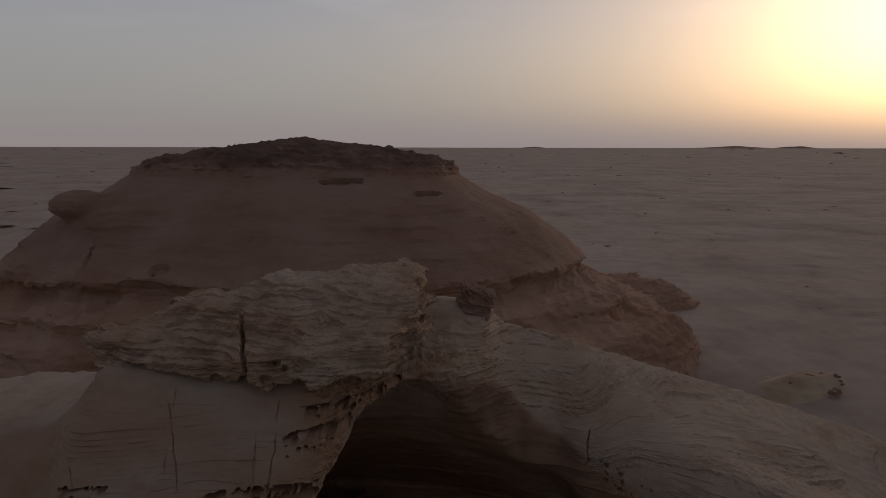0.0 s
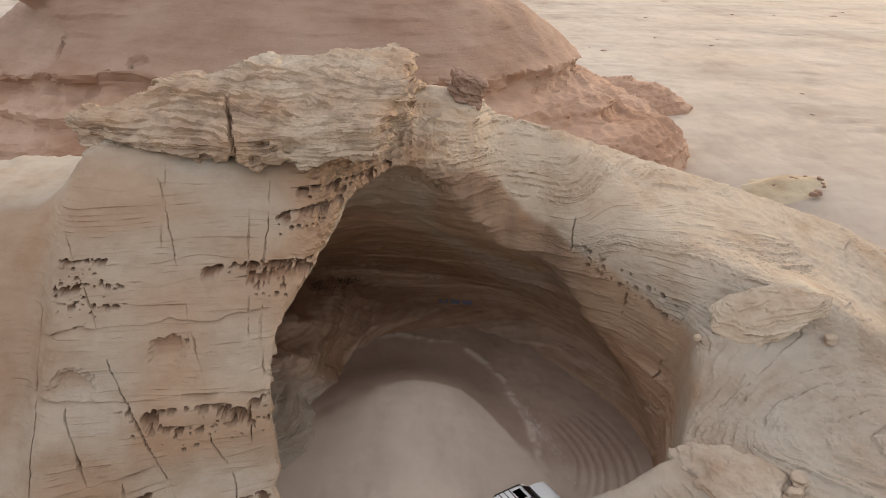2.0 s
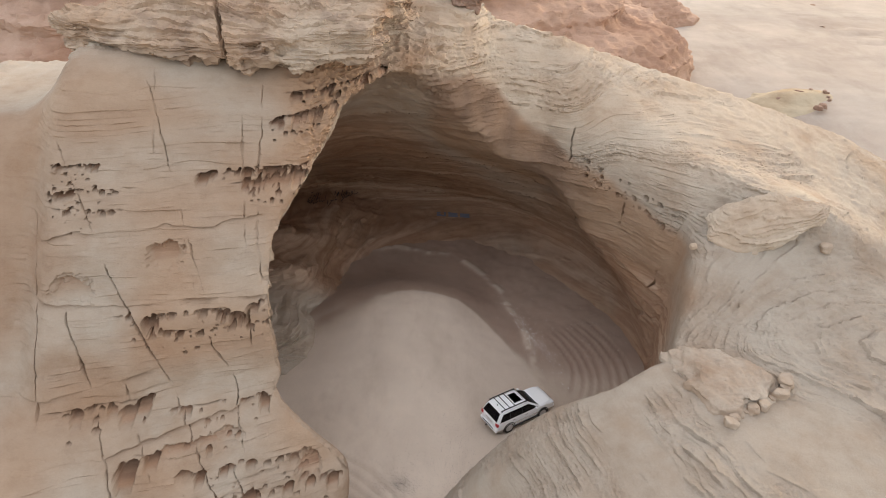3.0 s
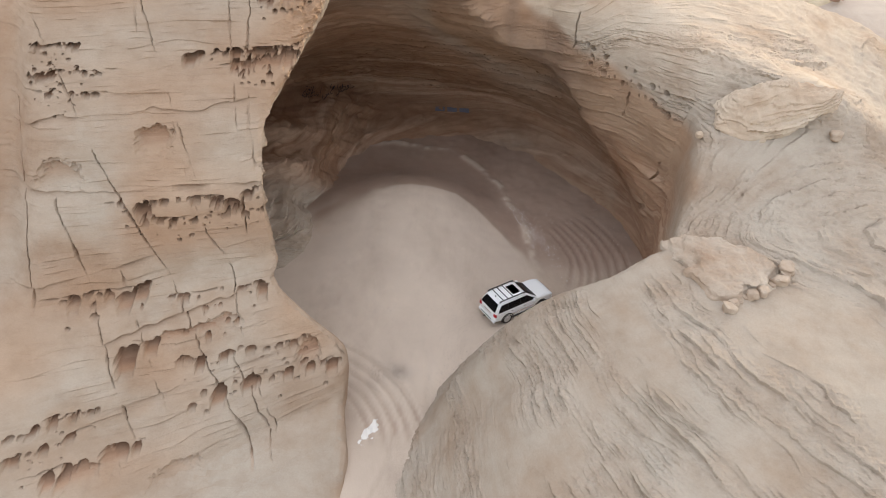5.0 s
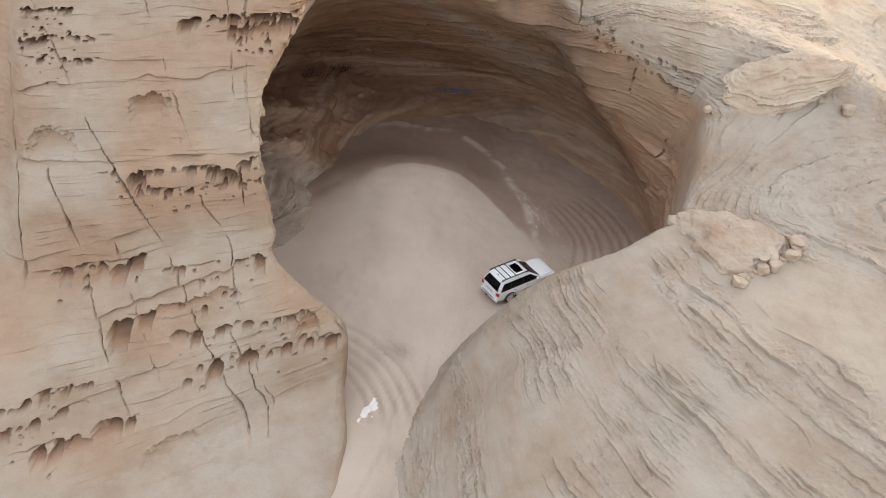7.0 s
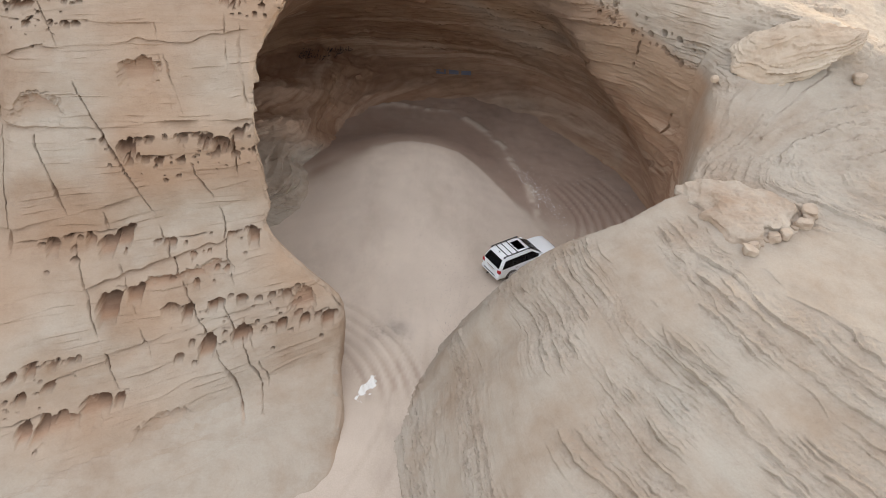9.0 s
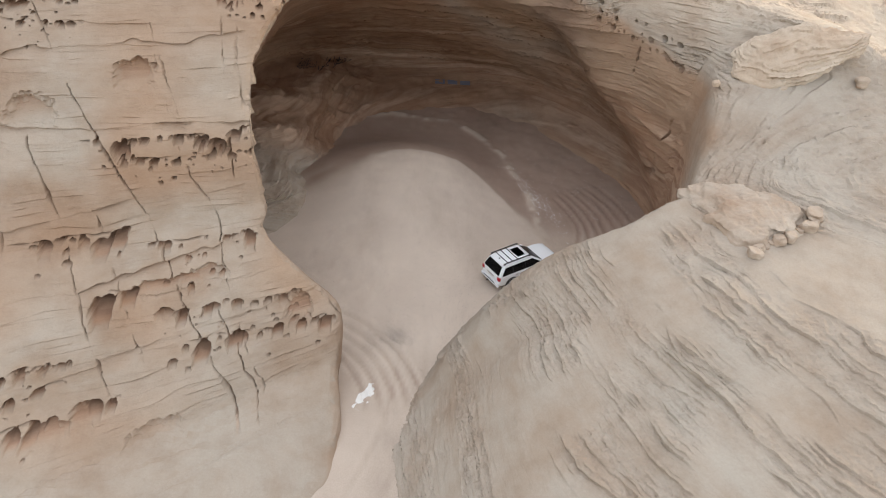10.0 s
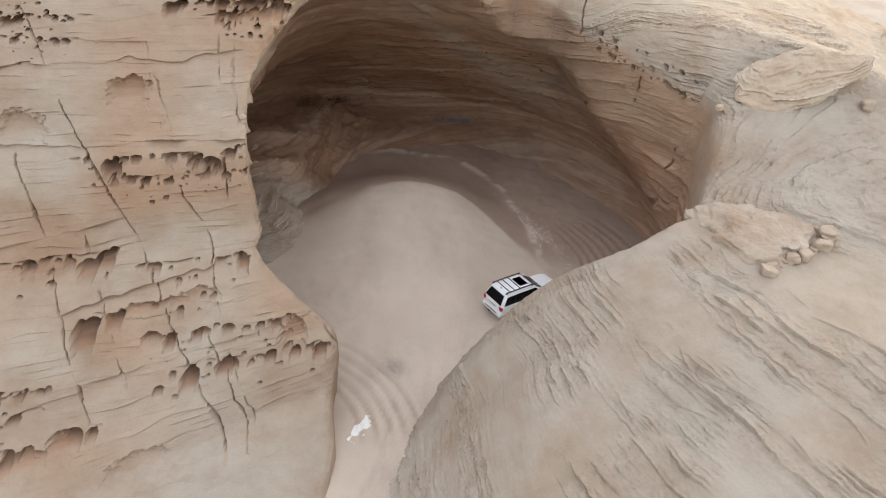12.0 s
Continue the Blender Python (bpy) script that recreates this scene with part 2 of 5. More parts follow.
def sandstone(name, pale, mid, dark, size=1.0):
    m, n, l, b = material(name)
    beds = bed_noise(n, l, 0.10 / size, 0.8 / size, 6, 0.62)
    blot = noise_node(n, l, 0.25 / size, (1, 1, 1.6), 7, 0.62)
    grain = noise_node(n, l, 9.0 / size, (1, 1, 1.8), 6, 0.75)
    lines = bed_noise(n, l, 0.9 / size, 8.0 / size, 6, 0.66, 3.0)
    where = bed_noise(n, l, 0.3 / size, 0.8 / size, 4, 0.6, 17.0)
    col = ramp(n, l, beds, ((0.30, dark), (0.45, mid), (0.60, pale), (0.75, mid)))
    col = blend(n, l, ramp(n, l, blot, ((0.38, (0, 0, 0)), (0.62, (0.75, 0.75, 0.75)))), col, pale)
    col = blend(n, l, attribute(n, "fresh"), col, ramp(n, l, blot, ((0.35, (0.385, 0.25, 0.162)), (0.65, (0.45, 0.31, 0.21)))))
    # the sheltered rock of the hollow: rusty and brown bands, partly painting its shade
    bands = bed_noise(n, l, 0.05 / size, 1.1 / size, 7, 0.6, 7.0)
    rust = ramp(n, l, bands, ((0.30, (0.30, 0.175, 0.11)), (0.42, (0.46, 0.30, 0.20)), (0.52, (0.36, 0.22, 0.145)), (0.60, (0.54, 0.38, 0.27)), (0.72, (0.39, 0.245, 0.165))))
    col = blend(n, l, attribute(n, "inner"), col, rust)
    wash = noise_node(n, l, 0.16 / size, (1, 1, 1.3), 5, 0.6)
    col = blend(n, l, 1.0, col, ramp(n, l, wash, ((0.34, (0.74, 0.67, 0.61)), (0.48, (0.85, 0.83, 0.81)), (0.62, (0.88, 0.89, 0.89)))), "MULTIPLY")
    # lightened tone: painted light on roof and cap, paler rock at the mountain's foot
    col = blend(n, l, attribute(n, "pale_and_lit"), col, blend(n, l, 1.0, col, (1.32, 1.28, 1.23), "MULTIPLY"))
    # dark crust tone; the cliff's pits also carry painted shade in it
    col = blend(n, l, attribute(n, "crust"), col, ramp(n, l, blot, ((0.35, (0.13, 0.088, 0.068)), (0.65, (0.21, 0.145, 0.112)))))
    col = blend(n, l, 0.22, col, ramp(n, l, grain, ((0.3, (0.70, 0.68, 0.66)), (0.7, (1.22, 1.22, 1.22)))), "MULTIPLY")
    col = blend(n, l, math_node(n, l, "MULTIPLY", ramp(n, l, where, ((0.48, (0, 0, 0)), (0.62, (1, 1, 1)))), 0.15), col, ramp(n, l, lines, ((0.34, (0.55, 0.5, 0.45)), (0.46, (1.0, 1.0, 1.0)), (0.62, (1.1, 1.1, 1.1)))), "MULTIPLY")
    stain = noise_node(n, l, 0.7 / size, (1, 1, 1.5), 7, 0.65)
    col = blend(n, l, 0.4, col, ramp(n, l, stain, ((0.34, (0.80, 0.76, 0.73)), (0.5, (1.0, 1.0, 1.0)), (0.66, (1.08, 1.08, 1.09)))), "MULTIPLY")
    # thin broken ledges along the beds, in long bundles
    calm = math_node(n, l, "SUBTRACT", 1.0, math_node(n, l, "MULTIPLY", attribute(n, "calm"), 0.92))
    steps = []
    for rate, along, bundle, shift, shade_line in ((1.5, 0.7, 0.9, 11.0, 0.12), (4.2, 1.1, 1.6, 29.0, 0.12)):
        wave = noise_node(n, l, along / size, (1, 1, 1), 5, 0.62)
        saw = math_node(n, l, "FRACT", math_node(n, l, "ADD", math_node(n, l, "MULTIPLY", attribute(n, "bed"), rate / size), math_node(n, l, "MULTIPLY", wave, 1.0)), 0.0)
        here = math_node(n, l, "MULTIPLY", ramp(n, l, bed_noise(n, l, 0.11 / size, bundle / size, 5, 0.62, shift), ((0.46, (0, 0, 0)), (0.53, (1, 1, 1)))), calm)
        gaps = ramp(n, l, bed_noise(n, l, 0.6 / size, 2.0 / size, 3, 0.6, shift + 5), ((0.40, (0, 0, 0)), (0.52, (1, 1, 1))))
        here = math_node(n, l, "MULTIPLY", here, gaps)
        # thin dark line below each ledge: its shadow painted into the colour
        edge = math_node(n, l, "MULTIPLY", ramp(n, l, saw, ((0.84, (0, 0, 0)), (0.97, (1, 1, 1)))), here)
        col = blend(n, l, math_node(n, l, "MULTIPLY", edge, shade_line), col, (0.16, 0.105, 0.08))
        rise = math_node(n, l, "POWER", math_node(n, l, "SUBTRACT", 1.0, saw), 1.6)
        steps.append(math_node(n, l, "MULTIPLY", math_node(n, l, "MULTIPLY", rise, here), 0.55 / rate))
    l.new(col, b.inputs["Base Color"])
    b.inputs["Roughness"].default_value = 0.93
    b.inputs["Specular IOR Level"].default_value = 0.2
    h = math_node(n, l, "ADD", math_node(n, l, "MULTIPLY", lines, 0.05), math_node(n, l, "MULTIPLY", grain, 0.14))
    h = math_node(n, l, "ADD", h, math_node(n, l, "ADD", steps[0], steps[1]))
    bump(n, l, b, h, 0.9, 0.24 * size)
    return m


STONE = sandstone("sandstone", (0.462, 0.402, 0.334), (0.438, 0.366, 0.294), (0.385, 0.308, 0.236))
GRAVEL = plain("gravel_stone", (0.36, 0.30, 0.25), 0.9)
FAR_STONE = sandstone("far_sandstone", (0.43, 0.305, 0.24), (0.375, 0.25, 0.19), (0.285, 0.18, 0.135), 3.0)
PALE_STONE = sandstone("pale_sandstone", (0.51, 0.43, 0.35), (0.48, 0.385, 0.30), (0.41, 0.305, 0.225), 0.5)

SAND, n_, l_, b_ = material("sand")
far_ = noise_node(n_, l_, 0.03, (1, 0.6, 1), 9, 0.66)
mid_ = noise_node(n_, l_, 0.25, (1, 1, 1), 6, 0.6)
grain_ = noise_node(n_, l_, 14.0, (1, 1, 1), 4, 0.7)
col_ = ramp(n_, l_, far_, ((0.32, (0.35, 0.28, 0.23)), (0.44, (0.44, 0.37, 0.31)), (0.60, (0.49, 0.43, 0.37))))
near_ = n_.new("ShaderNodeAttribute")
near_.attribute_name = "deposit_and_shade"
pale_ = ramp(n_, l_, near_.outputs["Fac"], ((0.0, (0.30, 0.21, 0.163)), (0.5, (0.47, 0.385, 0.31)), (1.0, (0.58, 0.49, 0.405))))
local_ = n_.new("ShaderNodeAttribute")
local_.attribute_name = "hollow"
col_ = blend(n_, l_, local_.outputs["Fac"], col_, pale_)
streak_ = noise_node(n_, l_, 0.14, (1, 0.35, 1), 8, 0.68)
drift_ = noise_node(n_, l_, 0.011, (1, 2.4, 1), 8, 0.6)
col_ = blend(n_, l_, 0.6, col_, ramp(n_, l_, drift_, ((0.36, (0.70, 0.68, 0.68)), (0.5, (1.0, 1.0, 1.0)), (0.64, (1.1, 1.09, 1.06)))), "MULTIPLY")
col_ = blend(n_, l_, 0.45, col_, ramp(n_, l_, streak_, ((0.36, (0.72, 0.69, 0.67)), (0.48, (1.0, 1.0, 1.0)), (0.66, (1.1, 1.1, 1.1)))), "MULTIPLY")
col_ = blend(n_, l_, 0.5, col_, ramp(n_, l_, mid_, ((0.3, (0.82, 0.8, 0.79)), (0.7, (1.12, 1.12, 1.12)))), "MULTIPLY")
col_ = blend(n_, l_, 0.3, col_, ramp(n_, l_, grain_, ((0.3, (0.7, 0.7, 0.7)), (0.7, (1.2, 1.2, 1.2)))), "MULTIPLY")
l_.new(col_, b_.inputs["Base Color"])
b_.inputs["Roughness"].default_value = 0.95
bump(n_, l_, b_, math_node(n_, l_, "ADD", mid_, math_node(n_, l_, "MULTIPLY", grain_, 0.3)), 0.4, 0.12)


# ---- the arch rock as an implicit solid ----
FOOT_LINE = [(-0.6, 4), (-0.8, 15), (-1.1, 19), (-1.4, 22.5), (-1.0, 25.5), (0.2, 28.3), (1.6, 31), (3.6, 38)]
CREST_LINE = [(-6, 28), (-1, 30.6), (2.4, 31.1), (7, 30.9), (10.4, 30.5), (13.4, 31.7), (15.2, 36), (16.4, 40), (16.9, 42), (17.2, 60)]
FACE_Z = (-3, 0, 0.8, 1.5, 3.7, 7, 9, 11, 13, 16, 19, 22.5, 25, 32)
FACE_Y = (4, 14.5, 19.6, 22.3, 24.6, 27.7, 29.8, 30.6, 31.7, 34, 36.6, 39.5, 41.2, 52)


def slab_height(x, y):
    fall = np.clip(0.37 - 0.0075 * (x - 8), 0.1, 0.5)
    swell = 0.9 * np.exp(-((x - 14) / 6) ** 2 - ((y - 23.5) / 4.5) ** 2) + 2.3 * np.exp(-((x - 23) / 7) ** 2 - ((y - 40) / 5) ** 2)
    swell = swell + 0.9 * np.exp(-((x - 3.9) / 2) ** 2 - ((y - 29.7) / 2.5) ** 2) - 0.8 * np.exp(-((x - 6) / 4) ** 2 - ((y - 21.5) / 3.5) ** 2) - 0.5 * np.exp(-((x - 7.6) / 2.4) ** 2 - ((y - 30) / 2.2) ** 2)
    return 24.9 - 0.3 * x - fall * (57 - np.minimum(y, 57)) - 1.1 * np.maximum(y - 57, 0) - 0.006 * np.maximum(x - 24, 0) ** 2 + swell


LIP_X, LIP_Y = (-1, 2, 4, 6, 9, 12.5, 14.2, 16, 17.5, 19.5, 60), (47.5, 49.6, 51.2, 52.0, 51.8, 48.2, 46.4, 43.2, 40.6, 39.6, 24.3)
BROW_X, BROW_Z = (0, 3, 5, 8, 11.6, 17.5), (21.2, 20.4, 18.8, 16.2, 13.9, 12.4)
FACE_FOOT_X, FACE_FOOT_Z = (-2, 0, 3, 5.5, 7.5, 9, 10.4, 13, 15.5, 17, 18.2), (21.2, 20.6, 19.3, 17.4, 15.3, 13.0, 10.6, 7.4, 4.6, 2.2, -1)


def lip_y(x):
    return np.interp(x, LIP_X, LIP_Y) + 1.05 * np.minimum(x + 1, 0)


def west_edge(z):
    return np.interp(z, (0, 2, 3.7, 5, 6.2, 7.9, 9, 14, 16.5, 18, 19.5, 20.6, 21.3, 21.8, 24), (-4.9, -4.7, -4.6, -5.5, -6.5, -7.8, -8.3, -8.2, -7.5, -6.8, -5.9, -5.4, -4.6, -2.0, 3))


def cave(x, y, z):
    inner = step01(31, 38, y) + (step01(29.3, 34.5, y) - step01(31, 38, y)) * step01(9, 7, z)
    xl_front = west_edge(z) + 0.6 * step01(28, 24, y) * step01(3, 1, z)
    xl_back = np.interp(z, (0, 1.5, 3, 6, 10, 16, 18, 19.5, 20.6, 21.3, 21.8), (-14.0, -14.0, -14.0, -13.4, -12.4, -8.6, -6.8, -5.9, -5.4, -4.6, -2.0))
    xl_back = xl_back - 4.5 * step01(46, 53, y) * step01(10, 6, z)
    xl = xl_front + (xl_back - xl_front) * inner
    xr = np.interp(z, (0, 3, 10, 12.0, 15.0, 17.3, 19.8, 22.0), (17.2, 17.9, 17.8, 17.2, 11.6, 8.0, 3.0, 0.2))
    xc, hw = (xl + xr) / 2, np.maximum((xr - xl) / 2, 0.3)
    hd = np.interp(z, (0, 0.6, 1.2, 1.8, 2.8, 9.5, 13.6, 17.5, 22), (19.0, 20.5, 23.5, 25.6, 26.3, 19.4, 13.0, 8.8, 5.5))
    qx = np.abs(x - xc) / hw
    qy = np.maximum(y + (0.35 + 0.15 * step01(8, 13, z)) * (x - 4) - 40, 0) / hd
    q = (qx ** 3 + qy ** 3) ** (1 / 3)
    f = (q - 1) * np.minimum(hw, hd)
    # the face under the east roof hangs before the recess and comes lower towards the east
    foot = np.interp(x, FACE_FOOT_X, FACE_FOOT_Z)
    face = smax((lip_y(x) + 0.10 * (14 - z) * step01(6, 10, x) - y) * 0.75, (foot - z) * 0.8, 2.2)
    f = smax(f, -face, 1.6)
    return smax(f, z - 22.1, 0.6)


def arch_field(x, y, z):
    warp = 1.0 * vnoise(x, y, z, 9.0) + 0.45 * vnoise(x, y, z, 4.0, 5.0)
    # west cliff
    lean = np.interp(z, (0, 3, 8, 13, 30), (0.75, 0.5, 0.38, 0.2, 0.28))
    yf = np.interp(z, FACE_Z, FACE_Y) + lean * (x + 13) + 0.9 * np.maximum(x + 7, 0) * step01(15, 20, z)
    yf = yf + 3.0 * step01(-19.8, -22.5, x) * step01(5, 12, z)
    west = (yf - y) * 0.75 + 0.4 * warp
    top = 24.3 - 3.6 * step01(-19.5, -24, x) - step01(-24, -27, x) * 0.9 * np.maximum(y - 50, 0)
    saddle = np.minimum(25.4, 23.5 + 0.37 * (y - 52)) - 0.8 * np.maximum(x - 3, 0)
    top = top + (saddle - top) * step01(-5, -2, x) - 0.9 * np.maximum(y - 58, 0)
    west = smax(west, (z - top) * 0.8 + 0.3 * warp, 2.2)
    west = smax(west, x - 4.6, 2.5)
    # east roof over the hollow
    hs = slab_height(x, y)
    roof = smax((z - hs) * 0.9 + 0.35 * warp, (lip_y(x) - y) * 0.8, 1.8 + 4.5 * step01(0, 6, x) * step01(22, 18, x))
    roof = smax(roof, -8 - x, 2.0)
    rock = smin(west, roof, 1.2)
    hollow = cave(x, y, z) + 0.3 * warp
    front = smax(smax(west_edge(z) - x, x - 17.6, 0.5), y - lip_y(x), 1.0)
    front = smax(front, 15 - z, 2.0)
    rock = smax(rock, -smin(hollow, front, 0.5), 0.35)
    # terraced bedrock along the hollow's west side and back, with a low broken step
    rise = 3.2 * step01(-4.0, -12.0, x + 1.3 * vnoise(x, y, x * 0 + y * 0, 3.2, 4.0) + 0.6 * vnoise(x, y, x * 0 + y * 0, 1.3, 9.0)) * step01(36.5, 46, y) * (1 - 0.55 * step01(50, 56, y)) + 1.6 * step01(56, 64, y - 0.25 * x) * step01(10, 0, x)
    brink = x + 9.7 - 0.9 * vnoise(x, y, x * 0 + y * 0, 2.0, 8.0) - 0.25 * (y - 53)
    rise = rise + 0.9 * step01(0.2, -0.2, brink) * step01(49.5, 51.0, y) * step01(61, 57, y) - 0.4
    tread_ = rise + 0.25 * vnoise(x, y, x * 0 + y * 0, 4.0, 5.0)
    stepped = 0.5 * (np.floor(tread_ / 0.5) + step01(0.6, 1.0, tread_ / 0.5 - np.floor(tread_ / 0.5)))
    shelf = (z - 0.4 * tread_ - 0.6 * stepped) * 0.8
    shelf = smax(smax(shelf, x - 10, 0.5), 36 - y, 0.5)
    rock = smin(rock, shelf, 0.5)
    # east dome
    s, t = side_of(FOOT_LINE, x, y), side_of(CREST_LINE, x, y)
    tall = np.maximum(hs, 3)
    back = step01(24.5, 28, y)
    hd = hs * (1 - np.exp(-(np.maximum(s, 0) / ((0.66 - 0.17 * back) * tall)) ** (1.35 - 0.35 * back)))
    hd = hd * (1 - np.exp(-(np.maximum(t, 0) / (0.015 * tall)) ** 1.2)) + np.minimum(s, 0) + np.minimum(t, 0)
    dome = (z - hd) * 0.75 + 0.3 * warp
    return smin(rock, dome, 0.35)


def cap_field(x, y, z):
    warp = vnoise(x, y, z, 5.0, 2.0) + 0.5 * vnoise(x, y, z, 2.0, 6.0)
    edge = side_of([(-3.4, 41.6), (-8, 40.4), (-12, 40.0), (-17, 40.9), (-21.3, 41.8), (-22.2, 43.5), (-17, 48.5), (-12, 53.5), (-3, 57.5), (-1.2, 56), (-2.2, 48), (-3.4, 41.6)], x, y)
    up = smin(25.3 + 0.27 * (y - 41), 28.0 + 0.06 * (y - 51), 1.0)
    layer = 0.9 * vnoise(x * 0.3, y * 0.3, z, 0.5, 8.0) + 0.6 * vnoise(x * 0.5, y * 0.5, z, 1.1, 3.0)
    f = smax(-edge + 0.7 * warp + layer, z - up + 0.3 * warp, 0.5)
    low = 23.5 + 0.10 * (y - 41) + 0.5 * vnoise(x, y, z * 0, 3.0, 4.0)
    f = smax(f, low - z, 0.5)
    for cx, cy, wide in ((-16.2, 40.6, 1.8), (-12.4, 39.8, 1.5), (-9.0, 40.0, 1.2)):
        f = smax(f, 0.5 - 0.5 * np.sqrt(((x - cx) / wide) ** 2 + ((y - cy) / 1.6) ** 2 + ((z - 23.7 - 0.3 * warp) / 0.42) ** 2), 0.15)
    return f


# ---- surface relief of the rocks ----
# weathering rows on the west cliff: height at x = -13, fall per metre, from x, to x, hole size, holes
ROWS_OF_HOLES = [
    (12.9, 0.02, -16.3, -8.8, 0.36, 16), (12.0, 0.0, -15.0, -8.6, 0.18, 24), (9.1, 0.0, -19.0, -14.4, 0.34, 11), (8.3, -0.05, -13.6, -8.7, 0.24, 16),
    (6.9, 0.0, -18.0, -10.2, 0.40, 6), (5.9, -0.08, -14.2, -6.8, 0.22, 26), (4.6, -0.09, -12.4, -5.0, 0.36, 15), (5.4, 0.06, -20.5, -16.6, 0.17, 24),
    (4.6, 0.06, -20.5, -17.4, 0.22, 12), (3.4, 0.0, -18.8, -14.5, 0.42, 6), (18.9, 0.0, -12.9, -7.0, 0.26, 36), (18.0, 0.1, -10.5, -7.2, 0.24, 30),
    (19.6, 0.0, -20.4, -17.8, 0.17, 24), (18.4, 0.0, -20.3, -16.8, 0.17, 22), (17.6, 0.0, -19.5, -17.0, 0.15, 12), (20.6, 0.1, -9.0, -5.6, 0.25, 34), (22.2, 0.0, -8.0, -3.0, 0.24, 26),
]
# joints: x at height 13, shift per metre down, lowest and highest height, depth
JOINTS = [
    (-15.9, 0.56, 0.6, 24, 0.34), (-19.0, 0.42, 3.2, 13.5, 0.22), (-12.3, 0.35, 1.2, 18, 0.14), (-9.9, 0.10, 10.5, 22, 0.20), (-10.4, 0.60, 2.2, 9.5, 0.16),
    (-11.9, 0.40, 12.9, 23.5, 0.22), (-17.6, 0.45, 4.0, 10.2, 0.13), (-13.9, 0.45, 0.4, 6.0, 0.20), (-20.8, 0.20, 8.5, 17.5, 0.18), (-14.6, 0.10, 19.5, 24, 0.2), (-9.2, 0.05, 13.5, 24, 0.22),
]


def ledges(b, size, x, y, z, shift, patch=0.2, swell=2.5):
    """Saw-toothed bedding: each bed swells upward and breaks off; beds come and go along the rock."""
    t = b / size + 0.35 * vnoise(x, y, z, 2.2, shift)
    k = np.floor(t)
    f = t - k
    strength = np.clip(patch + 1.5 * vnoise(x, y, k * 5.0, 3.6, shift + 2.0) + 1.3 * vnoise(x, y, k * 5.0, 0.8, shift + 5.0), 0, 1.2)
    return ((1 - f) ** swell - 0.28) * strength


def chips(x, y, z, size, shift):
    """Angular chips: the gap between two folded noises."""
    a = np.abs(vnoise(x, y, z * 1.6, size, shift)) + 0.5 * np.abs(vnoise(x, y, z * 1.6, size * 0.45, shift + 3))
    return 0.35 - a


def relief(v, n, scale=1.0):
    """Bedding ledges, weathering holes and joints. Gives the moved vertices and where fresh rock shows."""
    x, y, z = v.T
    west = step01(-2.0 + 0.35 * np.clip(z - 15, 0, 8), -4.0 + 0.35 * np.clip(z - 15, 0, 8), x) * step01(0.1, 0.4, -n[:, 1]) * step01(51, 48, y)
    west = west * step01(31, 28, y - 0.6 * z - 6 * step01(13, 18, z))
    inside = step01(30, 33, y) * np.maximum(step01(-14.5, -12.0, x), step01(40, 43, y) * step01(-25, -21, x) * step01(19, 17, z)) * step01(19.0, 16.5, x) * np.maximum(step01(0.25, -0.1, n[:, 2]), step01(40, 43, y) * step01(9, 7, z)) * (1 - west)
    open_top = np.clip(1 - west - inside, 0, 1)
    lump = 0.16 * fractal(x, y, z, 2.2, 3, 1.0)
    fine = fractal(x, y, z, 0.55, 2, 14.0)
    bent = z + np.interp(x, (-20, 5, 9, 14, 40), (-12, 3.0, 4.7, 6.2, 13.0)) * (1 - (0.5 + 0.4 * step01(10, 14, x)) * step01(30, 40, y)) + 0.1 * y + 1.5 * vnoise(x, y, z, 9.0, 9.0) + 0.12 * vnoise(x, y, z, 1.8, 4.0) - 9
    smooth_foot = step01(-2, -4, x) * step01(33, 30, y)
    flank = step01(5.2, 6.2, z) * step01(9.2, 8.2, z) * step01(3, 4, x) * step01(10, 8, x) * step01(31, 29, y)
    bundle = (1 - smooth_foot) * np.maximum(0.9 * flank * step01(-0.3, 0.2, vnoise(x, y, z, 3.0, 5.0)), step01(-0.12, 0.2, vnoise(x * 0.3, y * 0.3, bent, 1.6, 41.0)))
    rough = step01(-0.1, 0.5, vnoise(x, y, z, 6.0, 31.0))
    plates = bent + 0.05 * vnoise(x, y, z, 0.35, 3.0)
    far_up = step01(38, 46, y)
    east = step01(14.5, 17.5, x) * step01(27, 31, y)
    level_ = z + 0.06 * x + 0.25 * vnoise(x, y, z, 3.0, 7.0)
    bridge = step01(-6, -3, x) * step01(7, 4, x) * step01(19.5, 20.5, z) * step01(43, 45, y)
